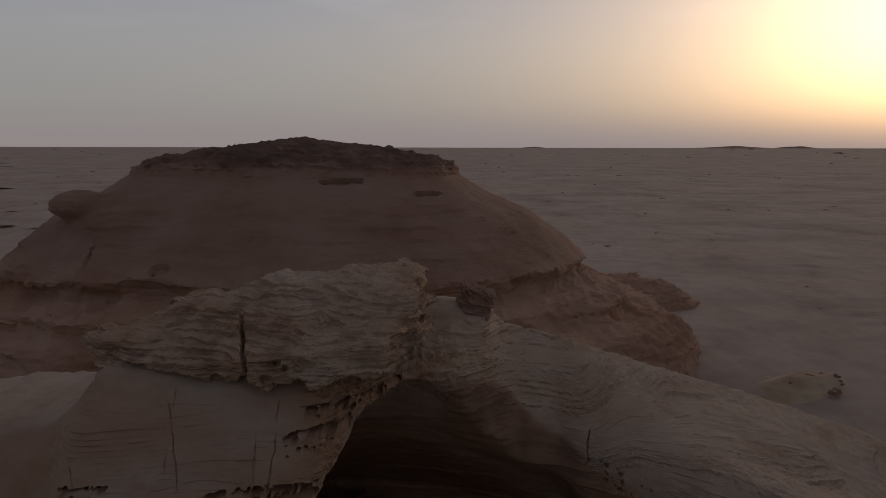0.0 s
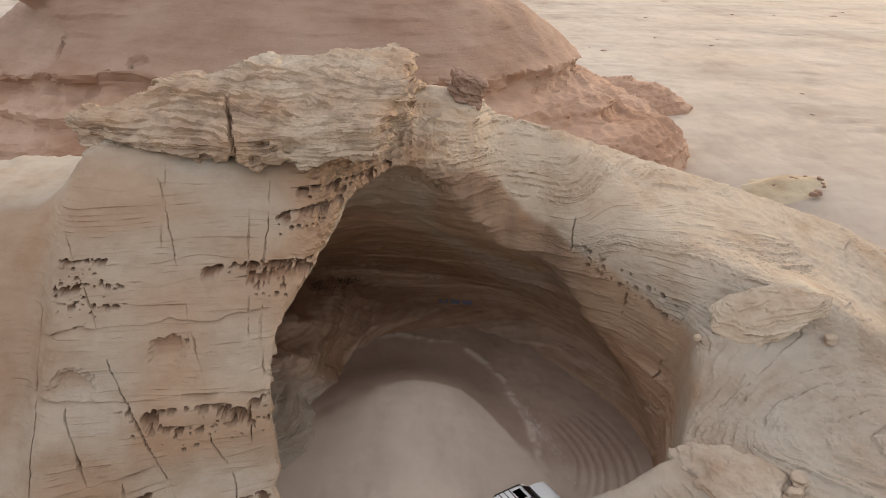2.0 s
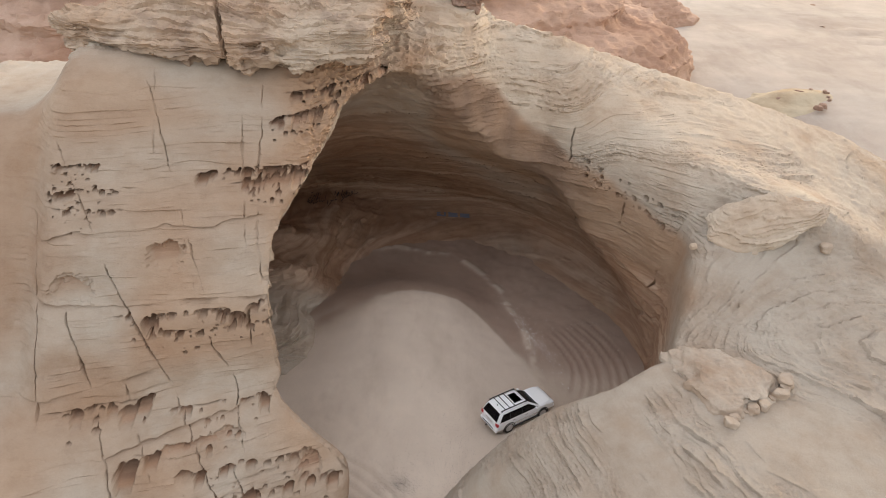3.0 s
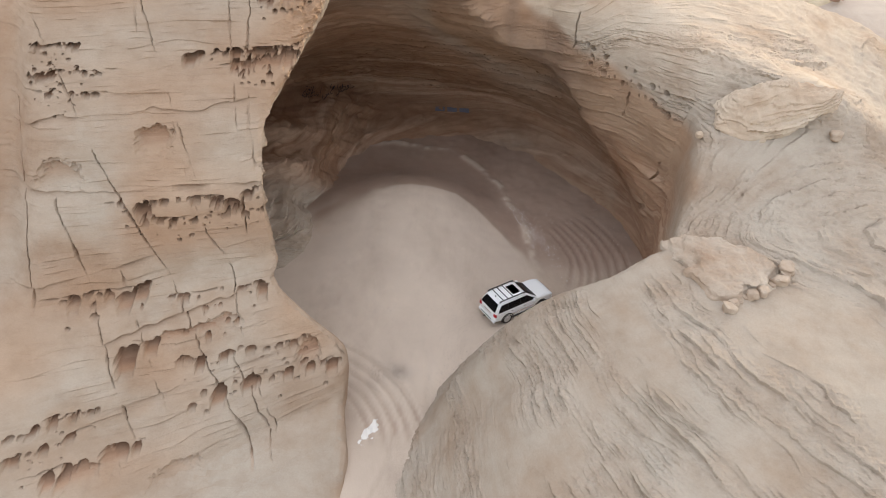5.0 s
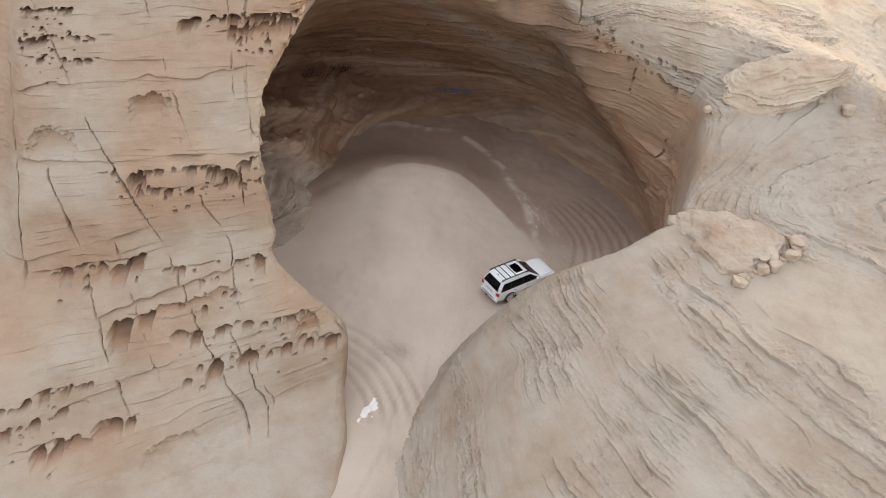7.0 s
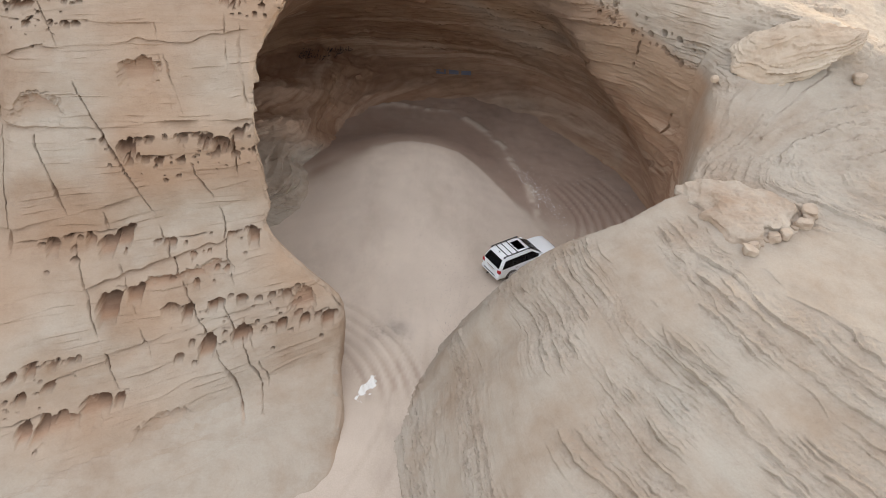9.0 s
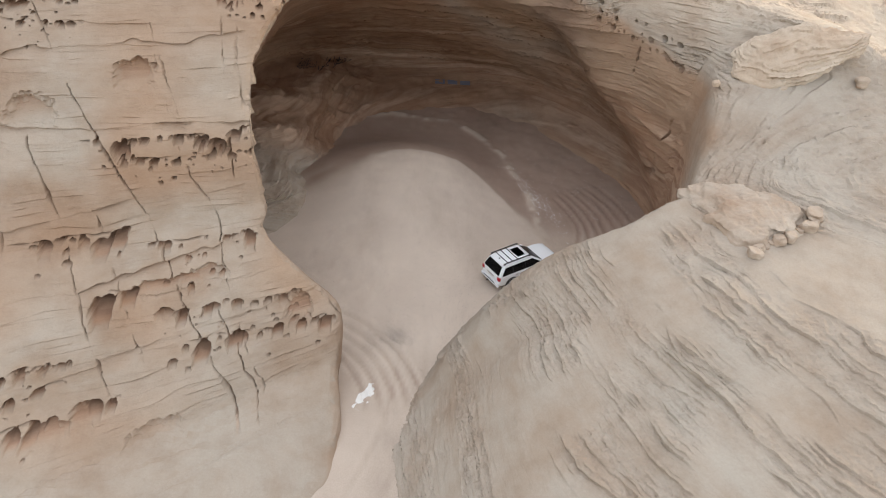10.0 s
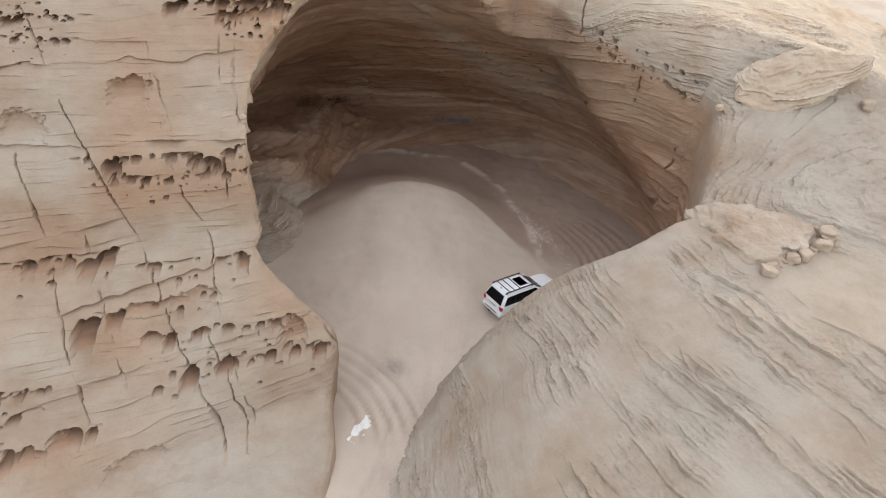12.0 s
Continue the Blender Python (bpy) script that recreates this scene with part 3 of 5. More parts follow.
    d = open_top * (0.09 * (1 - smooth_foot) * ledges(bent, 1.3, x, y, z, 1.0, -0.4) + 0.10 * rough * (1 - smooth_foot) * ledges(bent, 0.37, x, y, z, 6.0, -0.2) + 0.45 * lump + (0.07 * rough * (1 - 0.7 * smooth_foot) + 0.05 * far_up) * chips(x, y, z, 0.9, 2.0) + far_up * (0.07 * ledges(bent, 0.5, x, y, z, 13.0, -0.15) + 0.03 * ledges(bent, 0.2, x, y, z, 19.0, -0.2)) + bridge * (0.30 * ledges(level_, 0.62, x, y, z, 3.0, 0.3) + 0.16 * ledges(level_, 0.24, x, y, z, 7.0, 0.2) + 0.16 * chips(x, y, z, 1.1, 5.0))
        + 0.10 * bundle * chips(x, y, z, 0.28, 8.0) + east * (0.09 * ledges(bent, 0.34, x, y, z, 27.0, 0.1, 1.1) + 0.05 * ledges(bent, 0.14, x, y, z, 33.0, 0.1, 1.1)) + 0.19 * bundle * ledges(plates, 0.55, x, y, z, 17.0, 0.3, 1.1) + 0.10 * bundle * ledges(plates, 0.19, x, y, z, 23.0, 0.2, 1.1) + 0.012 * fine) * np.where(y < 42, step01(0.1, 1.6, np.abs(side_of(CREST_LINE, x, y))), 1.0)
    sweep = z - 0.10 * x + 0.5 * vnoise(x, y, z, 8.0, 3.0)
    d = d + inside * (0.30 * ledges(sweep, 1.4, x * 0.4, y * 0.4, z, 2.0, 0.05) + 0.09 * ledges(sweep, 0.4, x, y, z, 4.0, 0.0) + 0.05 * step01(5, 9, x) * ledges(sweep, 0.16, x * 0.5, y * 0.5, z, 9.0, 0.1) + 0.45 * lump + 0.15 * chips(x, y, z, 2.0, 6.0) + step01(-4, -6, x) * step01(6, 4, z) * (0.25 * chips(x * 0.5, y * 0.5, z, 1.2, 7.0) + 0.12 * chips(x, y, z, 0.6, 3.0) + 0.15 * ledges(sweep, 0.33, x, y, z, 12.0, 0.3)))
    level = z + 0.015 * x + 0.12 * vnoise(x, y, z, 4.0, 7.0)
    steep = step01(0.9, 0.6, n[:, 2])
    d = d + west * (0.08 * steep * ledges(level, 0.9, x, y, z, 5.0, -0.15, 1.3) + 0.08 * steep * ledges(level, 0.26, x, y, z, 8.0, -0.45, 1.2) + 0.45 * lump + 0.05 * chips(x, y, z, 1.4, 9.0) + 0.012 * fine)
    brow = step01(17, 20, z) * step01(-9, -6.5, x) * step01(3.5, 0, x) * step01(52, 49, y) * step01(0.05, 0.35, -n[:, 1])
    d = d + brow * (0.36 * chips(x, y, z, 0.6, 21.0) + 0.22 * ledges(level, 0.5, x, y, z, 15.0))
    fresh = 0.75 * west * np.clip(0.7 + vnoise(x, y, z, 3.5, 12.0) * 1.1, 0, 1) * step01(0.5, 3.0, z) + 0.4 * brow
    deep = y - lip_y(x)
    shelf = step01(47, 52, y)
    # browns with depth behind the lip, so some of the hollow's shade is colour
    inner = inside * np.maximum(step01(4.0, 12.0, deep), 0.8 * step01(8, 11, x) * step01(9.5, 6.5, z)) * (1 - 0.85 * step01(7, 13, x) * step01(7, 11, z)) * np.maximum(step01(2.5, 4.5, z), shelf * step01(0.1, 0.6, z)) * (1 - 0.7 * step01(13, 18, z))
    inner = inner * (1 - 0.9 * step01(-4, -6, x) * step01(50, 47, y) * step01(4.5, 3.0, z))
    fresh = fresh + 0.2 * inside * np.maximum(step01(10, 6, deep), step01(10, 14, x)) * step01(2, 5, z)
    fresh = fresh + 0.45 * step01(0.1, 0.5, n[:, 0]) * step01(-3, -4, x) * step01(36, 32, y) * (1 - west)
    pick = np.random.RandomState(3)
    here = west > 0.3
    hx, hz = x[here], z[here]
    cut, red = np.zeros(here.sum(), np.float32), np.zeros(here.sum(), np.float32)
    wob = 0.16 * vnoise(x[here], y[here], hz, 0.3, 2.0) + 0.12 * vnoise(x[here], y[here], hz, 0.13, 5.0)
    for z0, fall, xa, xb, size, count in ROWS_OF_HOLES:
        def line(at):
            return z0 + fall * (at + 13) + 0.14 * vnoise(at, at * 0, at * 0, 1.3, z0) + 0.05 * vnoise(at, at * 0, at * 0, 0.35, z0)
        along = step01(xa - 1.2, xa + 0.4, hx) * step01(xb + 1.2, xb - 0.4, hx)
        below = line(hx) - hz
        # a thin broken lip with a slight undercut that fades downward
        seam = step01(-0.05, 0.45, vnoise(hx, hx * 0, hz * 0, 1.3, z0 + 4) + 0.5 * vnoise(hx, hx * 0, hz * 0, 0.4, z0 + 2))
        cut = np.maximum(cut, along * seam * (0.20 * step01(-0.02, 0.02, below) * step01(0.13, 0.04, below) + (0.03 + 0.08 * size) * step01(-0.02, 0.03, below) * step01(1.2 + size, 0.05, below)))
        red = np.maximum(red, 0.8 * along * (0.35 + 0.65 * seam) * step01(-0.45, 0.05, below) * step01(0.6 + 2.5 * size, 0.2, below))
        # alcoves: arched and deep at the top, running out flush at the bottom
        for k in range(int(count * 1.9)):
            low = k % 3 == 2
            cx, r = pick.uniform(xa, xb), size * (0.34 + 0.95 * pick.uniform(0, 1) ** 2.4) * (0.5 if low else 1.0)
            top = float(line(np.array([cx]))[0]) - (pick.uniform(0.3, 1.1) if low else pick.uniform(-0.1, 0.55) * max(r, 0.3))
            tall, turn = r * pick.uniform(1.4, 2.5), pick.normal(0, 0.12)
            near = (np.abs(hx - cx) < 1.5 * r) & (hz < top + 0.1) & (hz > top - tall)
            w_ = (top - hz[near]) / tall
            wide = np.sqrt(np.clip(1 - np.clip(1 - w_ / 0.42, 0, 1) ** 2, 0, 1)) * (1 - 0.45 * np.clip(w_ - 0.42, 0, 1))
            u_ = np.abs((hx[near] - cx) / r + turn * w_ * 2 + 0.7 * wob[near]) / np.maximum(wide, 0.05)
            pit = step01(1.08, 0.78, u_) * np.clip(1.6 - 1.6 * w_, 0, 1) ** 0.9 * step01(0.0, 0.05, w_)
            cut[near] = np.maximum(cut[near], (1.6 * r + 0.2) * pit)
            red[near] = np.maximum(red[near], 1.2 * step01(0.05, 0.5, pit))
    # long ledges that break the cliff's courses
    for z0, fall, xa, xb, deep_ in ((13.3, -0.02, -23, -8.4, 0.22), (10.4, 0.13, -22, -14.5, 0.20), (7.5, 0.05, -20, -10, 0.20), (16.6, 0.03, -22, -9, 0.10), (4.9, 0.03, -15, -6, 0.16)):
        below = z0 + fall * (hx + 13) + 0.22 * vnoise(hx, hx * 0, hz * 0, 2.2, z0) + 0.08 * vnoise(hx, hx * 0, hz * 0, 0.5, z0) - hz
        along = step01(xa - 1, xa + 1, hx) * step01(xb + 1, xb - 1, hx) * np.clip(0.5 + 1.3 * vnoise(hx, hx * 0, hz * 0, 1.5, z0 + 3), 0.1, 1)
        cut = np.maximum(cut, deep_ * along * step01(-0.02, 0.03, below) * step01(0.75, 0.05, below) ** 1.5)
        red = np.maximum(red, 0.9 * along * step01(-0.3, 0.05, below) * step01(1.2, 0.2, below))
    # broad scooped niches
    for cx, cz, rx, rz, hollow_ in ((-14.2, 15.3, 1.1, 0.75, 0.45), (-18.9, 13.9, 1.3, 0.9, 0.3), (-13.0, 6.6, 2.4, 0.45, 0.4), (-11.0, 6.7, 1.0, 0.5, 0.35), (-6.6, 4.3, 0.7, 0.9, 0.5), (-15.9, 2.9, 0.6, 0.6, 0.5), (-17.3, 2.7, 1.0, 0.5, 0.5), (-12.9, 1.6, 1.3, 0.6, 0.3)):
        up = (hz - cz) / rz
        q = ((hx - cx) / rx) ** 2 + up ** 2 + 2.2 * wob
        cut = np.maximum(cut, 0.7 * hollow_ * np.clip(1.3 - 1.3 * q, 0, 1) ** 0.7 * (0.35 + 0.65 * step01(-0.9, 0.7, up)))
        red = np.maximum(red, 0.2 * step01(1.3, 0.7, q))
    for x0, lean, za, zb, depth in JOINTS:
        wander = 0.20 * vnoise(hx * 0, hx * 0, hz, 2.4, x0) + 0.07 * vnoise(hx * 0, hx * 0, hz, 0.5, x0) + 0.03 * vnoise(hx * 0, hx * 0, hz, 0.12, x0)
        gap = np.abs(hx - x0 - lean * (13 - hz) - wander)
        wide = 0.024 + 0.11 * np.clip(vnoise(hx * 0, hx * 0, hz, 0.7, x0 + 2) - 0.1, 0, 1)
        ends = step01(za, za + 0.8, hz) * step01(zb, zb - 0.8, hz) * np.clip(0.55 + 1.2 * vnoise(hx * 0, hx * 0, hz, 0.8, x0 + 6), 0.05, 1)
        cut = np.maximum(cut, 0.75 * (1.7 - 1.15 * step01(12, 15, hz)) * depth * ends * step01(wide * 1.5, wide * 0.4, gap))
    # high roof lightened in colour, standing in for the evening light on it
    carve, crust, pale_and_lit = np.zeros_like(d), np.zeros_like(d), far_up * open_top * step01(12, 18, z)
    # pits coloured darker as well: part rust, part painted shade of the recess
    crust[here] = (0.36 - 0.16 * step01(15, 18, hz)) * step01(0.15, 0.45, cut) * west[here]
    # dark streaky band just below the foot of the hanging face
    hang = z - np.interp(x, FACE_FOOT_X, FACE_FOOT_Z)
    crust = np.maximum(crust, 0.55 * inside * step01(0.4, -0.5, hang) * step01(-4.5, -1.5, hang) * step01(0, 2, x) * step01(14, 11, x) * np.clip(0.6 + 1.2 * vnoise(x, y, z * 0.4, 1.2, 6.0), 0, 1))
    carve[here] = cut * west[here] * 1.9
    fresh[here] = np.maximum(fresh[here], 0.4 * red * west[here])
    # rusty tint in the pits, deepening that painted shade
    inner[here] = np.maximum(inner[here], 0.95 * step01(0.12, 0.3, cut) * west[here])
    # pocks in rows and upright cracks on the face under the east roof
    on_face = (n[:, 2] < 0.6) * step01(-2.5, -1.0, deep) * step01(7, 5, deep)
    side = step01(-0.2, -0.6, n[:, 0]) * step01(15, 16.5, x) * step01(20, 18.5, x) * step01(33, 36, y)
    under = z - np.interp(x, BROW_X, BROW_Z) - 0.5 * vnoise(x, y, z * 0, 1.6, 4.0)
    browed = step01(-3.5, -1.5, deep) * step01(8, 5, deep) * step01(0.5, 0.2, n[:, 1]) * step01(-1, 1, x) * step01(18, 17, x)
    # face under the brow painted browner, part of its shade put into colour
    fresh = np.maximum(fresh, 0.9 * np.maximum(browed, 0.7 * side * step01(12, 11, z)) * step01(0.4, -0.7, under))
    # dark streaks below the brow line
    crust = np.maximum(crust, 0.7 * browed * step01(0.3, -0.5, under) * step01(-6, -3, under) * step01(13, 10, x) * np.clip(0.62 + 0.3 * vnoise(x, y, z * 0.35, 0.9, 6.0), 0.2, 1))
    # low parts coloured darker, standing in for the bounce light they lack
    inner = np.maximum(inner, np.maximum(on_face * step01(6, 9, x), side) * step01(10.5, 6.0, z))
    for k in range(54):
        t, row = pick.uniform(0, 1), pick.choice((0, 0, 0, 1, 2))
        cx, cz, r = 11.6 + 5.9 * t, 13.3 - 1.5 * t + 0.55 * row + pick.normal(0, 0.07), 0.05 + 0.09 * pick.uniform(0, 1) ** 3
        q = ((x - cx) ** 2 + ((z - cz) / 1.5) ** 2) / r ** 2
        d = d - 3.5 * r * np.clip(1.2 - q, 0, 1) ** 0.6 * on_face
    for cx, lean, za, zb, wide in ((14.2, 0.05, 10.2, 12.4, 0.06), (16.6, -0.12, 2.2, 5.6, 0.09), (16.2, 0.1, 6.5, 8.8, 0.05), (12.2, -0.1, 6.6, 9.6, 0.05), (10.6, 0.15, 13.5, 16.5, 0.05)):
        gap = np.abs(x - cx - lean * (z - za) - 0.16 * vnoise(x * 0, x * 0, z, 0.8, cx) - 0.06 * vnoise(x * 0, x * 0, z, 0.25, cx))
        d = d - 0.5 * step01(wide, wide * 0.4, gap) * np.clip(0.5 + 1.5 * vnoise(x * 0, x * 0, z, 0.6, cx + 3), 0.1, 1) * step01(za, za + 0.4, z) * step01(zb, zb - 0.4, z) * on_face
    # holes are eaten level into the cliff, so that their roofs overhang
    return v + n * (d * scale)[:, None] + carve[:, None] * np.array((0.0, 1.0, 0.12)), fresh, open_top * bent + inside * sweep + west * level, inner, np.clip(0.55 * inside + 0.7 * west + open_top * smooth_foot + 0.6 * west * (1 - steep) + open_top * np.maximum(0.9 * (1 - bundle) * (1 - 0.5 * rough), 0.88 * step01(29, 34, y) * step01(56, 50, y)), 0, 1), crust, pale_and_lit


def set_attribute(me, name, values):
    at = me.attributes.new(name, "FLOAT", "POINT")
    at.data.foreach_set("value", np.asarray(values, np.float32))


verts, quads = surface(arch_field, (-46, 5, -2), (52, 74, 28), 0.4)
verts = relax(verts, quads, 1)
verts, quads = split_quads(verts, quads)
mid = verts[quads].mean(1)
close = (mid[:, 0] > -23) & (mid[:, 0] < 28) & (mid[:, 1] > 12) & (mid[:, 1] < 52) & (mid[:, 2] > -0.3) & (normals_of(verts, quads)[quads[:, 0], 1] < 0.35)
verts, quads, seam_a = split_some(verts, quads, close)
mid = verts[quads].mean(1)
facing = normals_of(verts, quads)[quads[:, 0], 1]
close = (mid[:, 0] > -22) & (mid[:, 0] < -2.5) & (mid[:, 1] > 19) & (mid[:, 1] < 47) & (mid[:, 2] > 1.0) & (facing < -0.1)
close |= (mid[:, 0] > 1) & (mid[:, 0] < 20) & (mid[:, 1] > 13) & (mid[:, 1] < 33) & (mid[:, 2] > 1.5)
close |= (mid[:, 0] > 3) & (mid[:, 0] < 18.5) & (mid[:, 1] > 38) & (mid[:, 1] < 57) & (mid[:, 2] > 1.0) & (facing < 0.0)
size_ = np.linalg.norm(verts[quads[:, 0]] - verts[quads[:, 2]], axis=1)
close &= size_ < 0.25
verts, quads, seam_b = split_some(verts, quads, close)
verts, fresh, bed, inner, calm, crust, pale_and_lit = relief(verts, normals_of(verts, quads))
for seam in (seam_a, seam_b):
    verts[seam[0]] = (verts[seam[1]] + verts[seam[2]]) / 2
me = mesh_of("rock_arch", verts, quads, STONE)
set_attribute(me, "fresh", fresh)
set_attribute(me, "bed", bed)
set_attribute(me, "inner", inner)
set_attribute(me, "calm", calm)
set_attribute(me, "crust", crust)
set_attribute(me, "pale_and_lit", pale_and_lit)
me.set_sharp_from_angle(angle=radians(38))
arch = tagged(new("rock_arch", me), "weathered tan sandstone outcrop with a wide arched hollow", "rock formation")
ARCH_TREE = BVHTree.FromPolygons(verts.tolist(), quads.tolist())


def cap_relief(v, n):
    x, y, z = v.T
    b = z - 0.06 * y + 0.03 * x + 0.12 * vnoise(x, y, z, 4.0, 9.0)
    d = 0.42 * ledges(b, 0.62, x * 0.7, y * 0.7, z, 1.0, 0.3) + 0.26 * ledges(b, 0.23, x, y, z, 3.0, 0.3) + 0.13 * ledges(b, 0.1, x, y, z, 5.0, 0.2) + 0.08 * fractal(x, y, z, 1.2, 3, 2.0) + 0.16 * chips(x, y, z, 0.9, 4.0) + 0.14 * chips(x, y, z, 0.4, 7.0)
    for k in range(26):
        rnd = random.Random(k + 40)
        cx, cy, cz, r = rnd.uniform(-14, -4.5), rnd.uniform(39.6, 42), rnd.uniform(23.8, 25.0), rnd.uniform(0.15, 0.4)
        d = d - 1.5 * r * np.clip(1.2 - ((x - cx) ** 2 + (y - cy) ** 2 / 4 + ((z - cz) / 0.8) ** 2) / r ** 2, 0, 1) ** 0.6
    gap = np.abs(x + 11.9 + 0.29 * (y - 41) + 0.10 * vnoise(z, y, x * 0, 0.5, 2.0))
    d = d - 0.7 * step01(0.17, 0.07, gap) * step01(47, 44, y)
    return v + n * d[:, None]


verts, quads = surface(cap_field, (-24, 38, 22), (1, 60, 31), 0.2)
verts, quads = split_quads(relax(verts, quads, 1), quads)
verts, quads, seam = split_some(verts, quads, (verts[quads].mean(1)[:, 1] < 51) & (normals_of(verts, quads)[quads[:, 0], 1] < 0.3))
verts = cap_relief(verts, normals_of(verts, quads))
verts[seam[0]] = (verts[seam[1]] + verts[seam[2]]) / 2
me = mesh_of("cap_ledge", verts, quads, STONE)
set_attribute(me, "fresh", np.clip(0.3 + 0.4 * vnoise(*verts.T, 2.5, 3.0), 0, 1))
set_attribute(me, "calm", np.full(len(verts), 0.5))
# the cap's sunlit brightness is put into its colour
set_attribute(me, "pale_and_lit", np.full(len(verts), 0.7))
set_attribute(me, "crust", 0.35 * step01(0.1, 0.6, vnoise(*verts.T, 1.4, 5.0) + 0.5 * vnoise(*verts.T, 0.5, 2.0)))
me.set_sharp_from_angle(angle=radians(38))
set_attribute(me, "bed", verts[:, 2] - 0.02 * verts[:, 1])
cap = new("cap_ledge", me)
cap.parent = arch
CAP_TREE = BVHTree.FromPolygons(verts.tolist(), quads.tolist())


# ---- the far table mountain ----
def mesa_field(x, y, z):
    warp = 2.2 * vnoise(x, y, z, 18.0) + 1.3 * vnoise(x, y, z, 8.0, 3.0) + 0.25 * vnoise(x, y, z, 3.5, 5.0)
    zb = z + (1.3 * vnoise(x, y, z * 0, 13.0, 6.0) + 0.6 * vnoise(x, y, z * 0, 5.0, 8.0)) * step01(24, 20, z)
    r = np.interp(zb, (-2, 8, 11.5, 12.2, 13.6, 14.2, 15.6, 17.2, 18.4, 19.0, 20.5, 23, 27, 32.6, 33.4, 34.2, 35.6, 36.4, 37.5, 38.4, 39.2), (63, 60, 57.5, 53.0, 52.0, 54.0, 50.5, 46.6, 46.8, 49.0, 46.5, 43, 37.5, 27.0, 25.6, 27.4, 23.0, 20.5, 12.5, 5, 0))
    d = np.sqrt((x + 23.5) ** 2 + ((y - 118) / 0.66) ** 2)
    r = r + 5.0 * step01(5, 40, x) * step01(18, 9, z)
    f = (d - r + warp) * 0.7
    lump = np.sqrt(((x + 54.3) / 4.8) ** 2 + ((y - 105) / 4.0) ** 2 + ((z - 28.6) / 2.4) ** 2) - 1
    tail = np.sqrt(((x - 38) / 15) ** 2 + ((y - 141) / 9) ** 2 + ((z - 2) / 9) ** 2) - 1
    return smin(smin(f, lump * 4 + 0.2 * warp, 0.4), tail * 9 + 0.6 * warp, 1.5)


def far_relief(v, n):
    x, y, z = v.T
    b = z + 0.02 * x + 0.8 * vnoise(x, y, z, 14.0, 9.0)
    low, top = step01(21, 18.5, z), step01(33.2, 34.6, z)
    d = low * (0.6 * ledges(b, 2.1, x * 0.5, y * 0.5, z, 1.0, 0.1) + 0.45 * ledges(b, 0.8, x * 0.5, y * 0.5, z, 3.0, 0.0) + 0.8 * chips(x, y, z, 3.2, 5.0) + 0.5 * chips(x, y, z, 1.5, 8.0))
    d = d + (1 - low) * (1 - top) * (0.30 * ledges(b, 1.9, x * 0.25, y * 0.25, z, 3.0, -0.1) + 0.16 * ledges(b, 0.7, x * 0.3, y * 0.3, z, 5.0, -0.1) + 0.14 * chips(x, y, z, 2.6, 4.0) + 0.25 * fractal(x, y, z, 7.0, 3, 2.0))
    d = d + top * (0.55 * ledges(b, 0.8, x * 0.6, y * 0.6, z, 7.0, 0.2) + 0.7 * chips(x, y, z, 2.4, 3.0) + 0.5 * chips(x, y, z, 1.1, 9.0))
    d = d + step01(33.8, 34.4, z) * step01(37.0, 35.0, z) * 0.4 * ledges(b, 1.4, x, y, z, 2.0, 0.2)
    # a few upright joints, and scars where slabs fell
    joint = np.abs(np.sin(x * 0.13 + 0.5 * vnoise(x, y, z, 9.0, 2.0)))
    d = d - 0.9 * step01(0.035, 0.0, joint) * step01(0.05, 0.3, vnoise(x, y, z, 9.0, 4.0)) * step01(16, 20, z) * step01(33, 30, z)
    for cx, cz, wide, tall, deep in ((-37, 21.6, 1.2, 0.6, 0.7), (-15, 32.4, 2.6, 0.35, 1.0), (-2, 30.6, 2.0, 0.3, 1.0)):
        q = ((x - cx) / wide) ** 2 + ((z - cz) / tall) ** 2 + 1.1 * vnoise(x, y, z, 1.2, cx) + 0.6 * vnoise(x, y, z, 0.5, cx)
        d = d - deep * step01(1.0, 0.8, q) * (y < 118)
    return v + n * d[:, None]


verts, quads = surface(mesa_field, (-92, 70, -3), (62, 165, 42), 0.9)
verts, quads = split_quads(relax(verts, quads, 1), quads)
verts = far_relief(verts, normals_of(verts, quads))
me = mesh_of("table_mountain", verts, quads, FAR_STONE)
set_attribute(me, "bed", verts[:, 2] + 0.02 * verts[:, 0])
set_attribute(me, "calm", np.clip(0.75 + 0.6 * vnoise(*verts.T, 14.0, 2.0), 0.2, 1))
set_attribute(me, "crust", 0.9 * step01(33.6, 35.4, verts[:, 2] + 1.0 * vnoise(*verts.T, 5.0, 3.0) + 0.7 * vnoise(*verts.T, 1.6, 6.0)))
set_attribute(me, "pale_and_lit", step01(23, 15, verts[:, 2]))
me.set_sharp_from_angle(angle=radians(40))
mesa = tagged(new("table_mountain", me), "brown layered sandstone table mountain in the desert", "mountain")


# ---- ground ----
def ground_height(x, y):
    r = np.sqrt((x - 2) ** 2 + ((y - 35) * 0.8) ** 2)
    return 5.0 * step01(35, 75, r) * step01(20, 60, x + 0.9 * y - 30) + 22 * step01(800, 4400, np.sqrt(x * x + y * y))


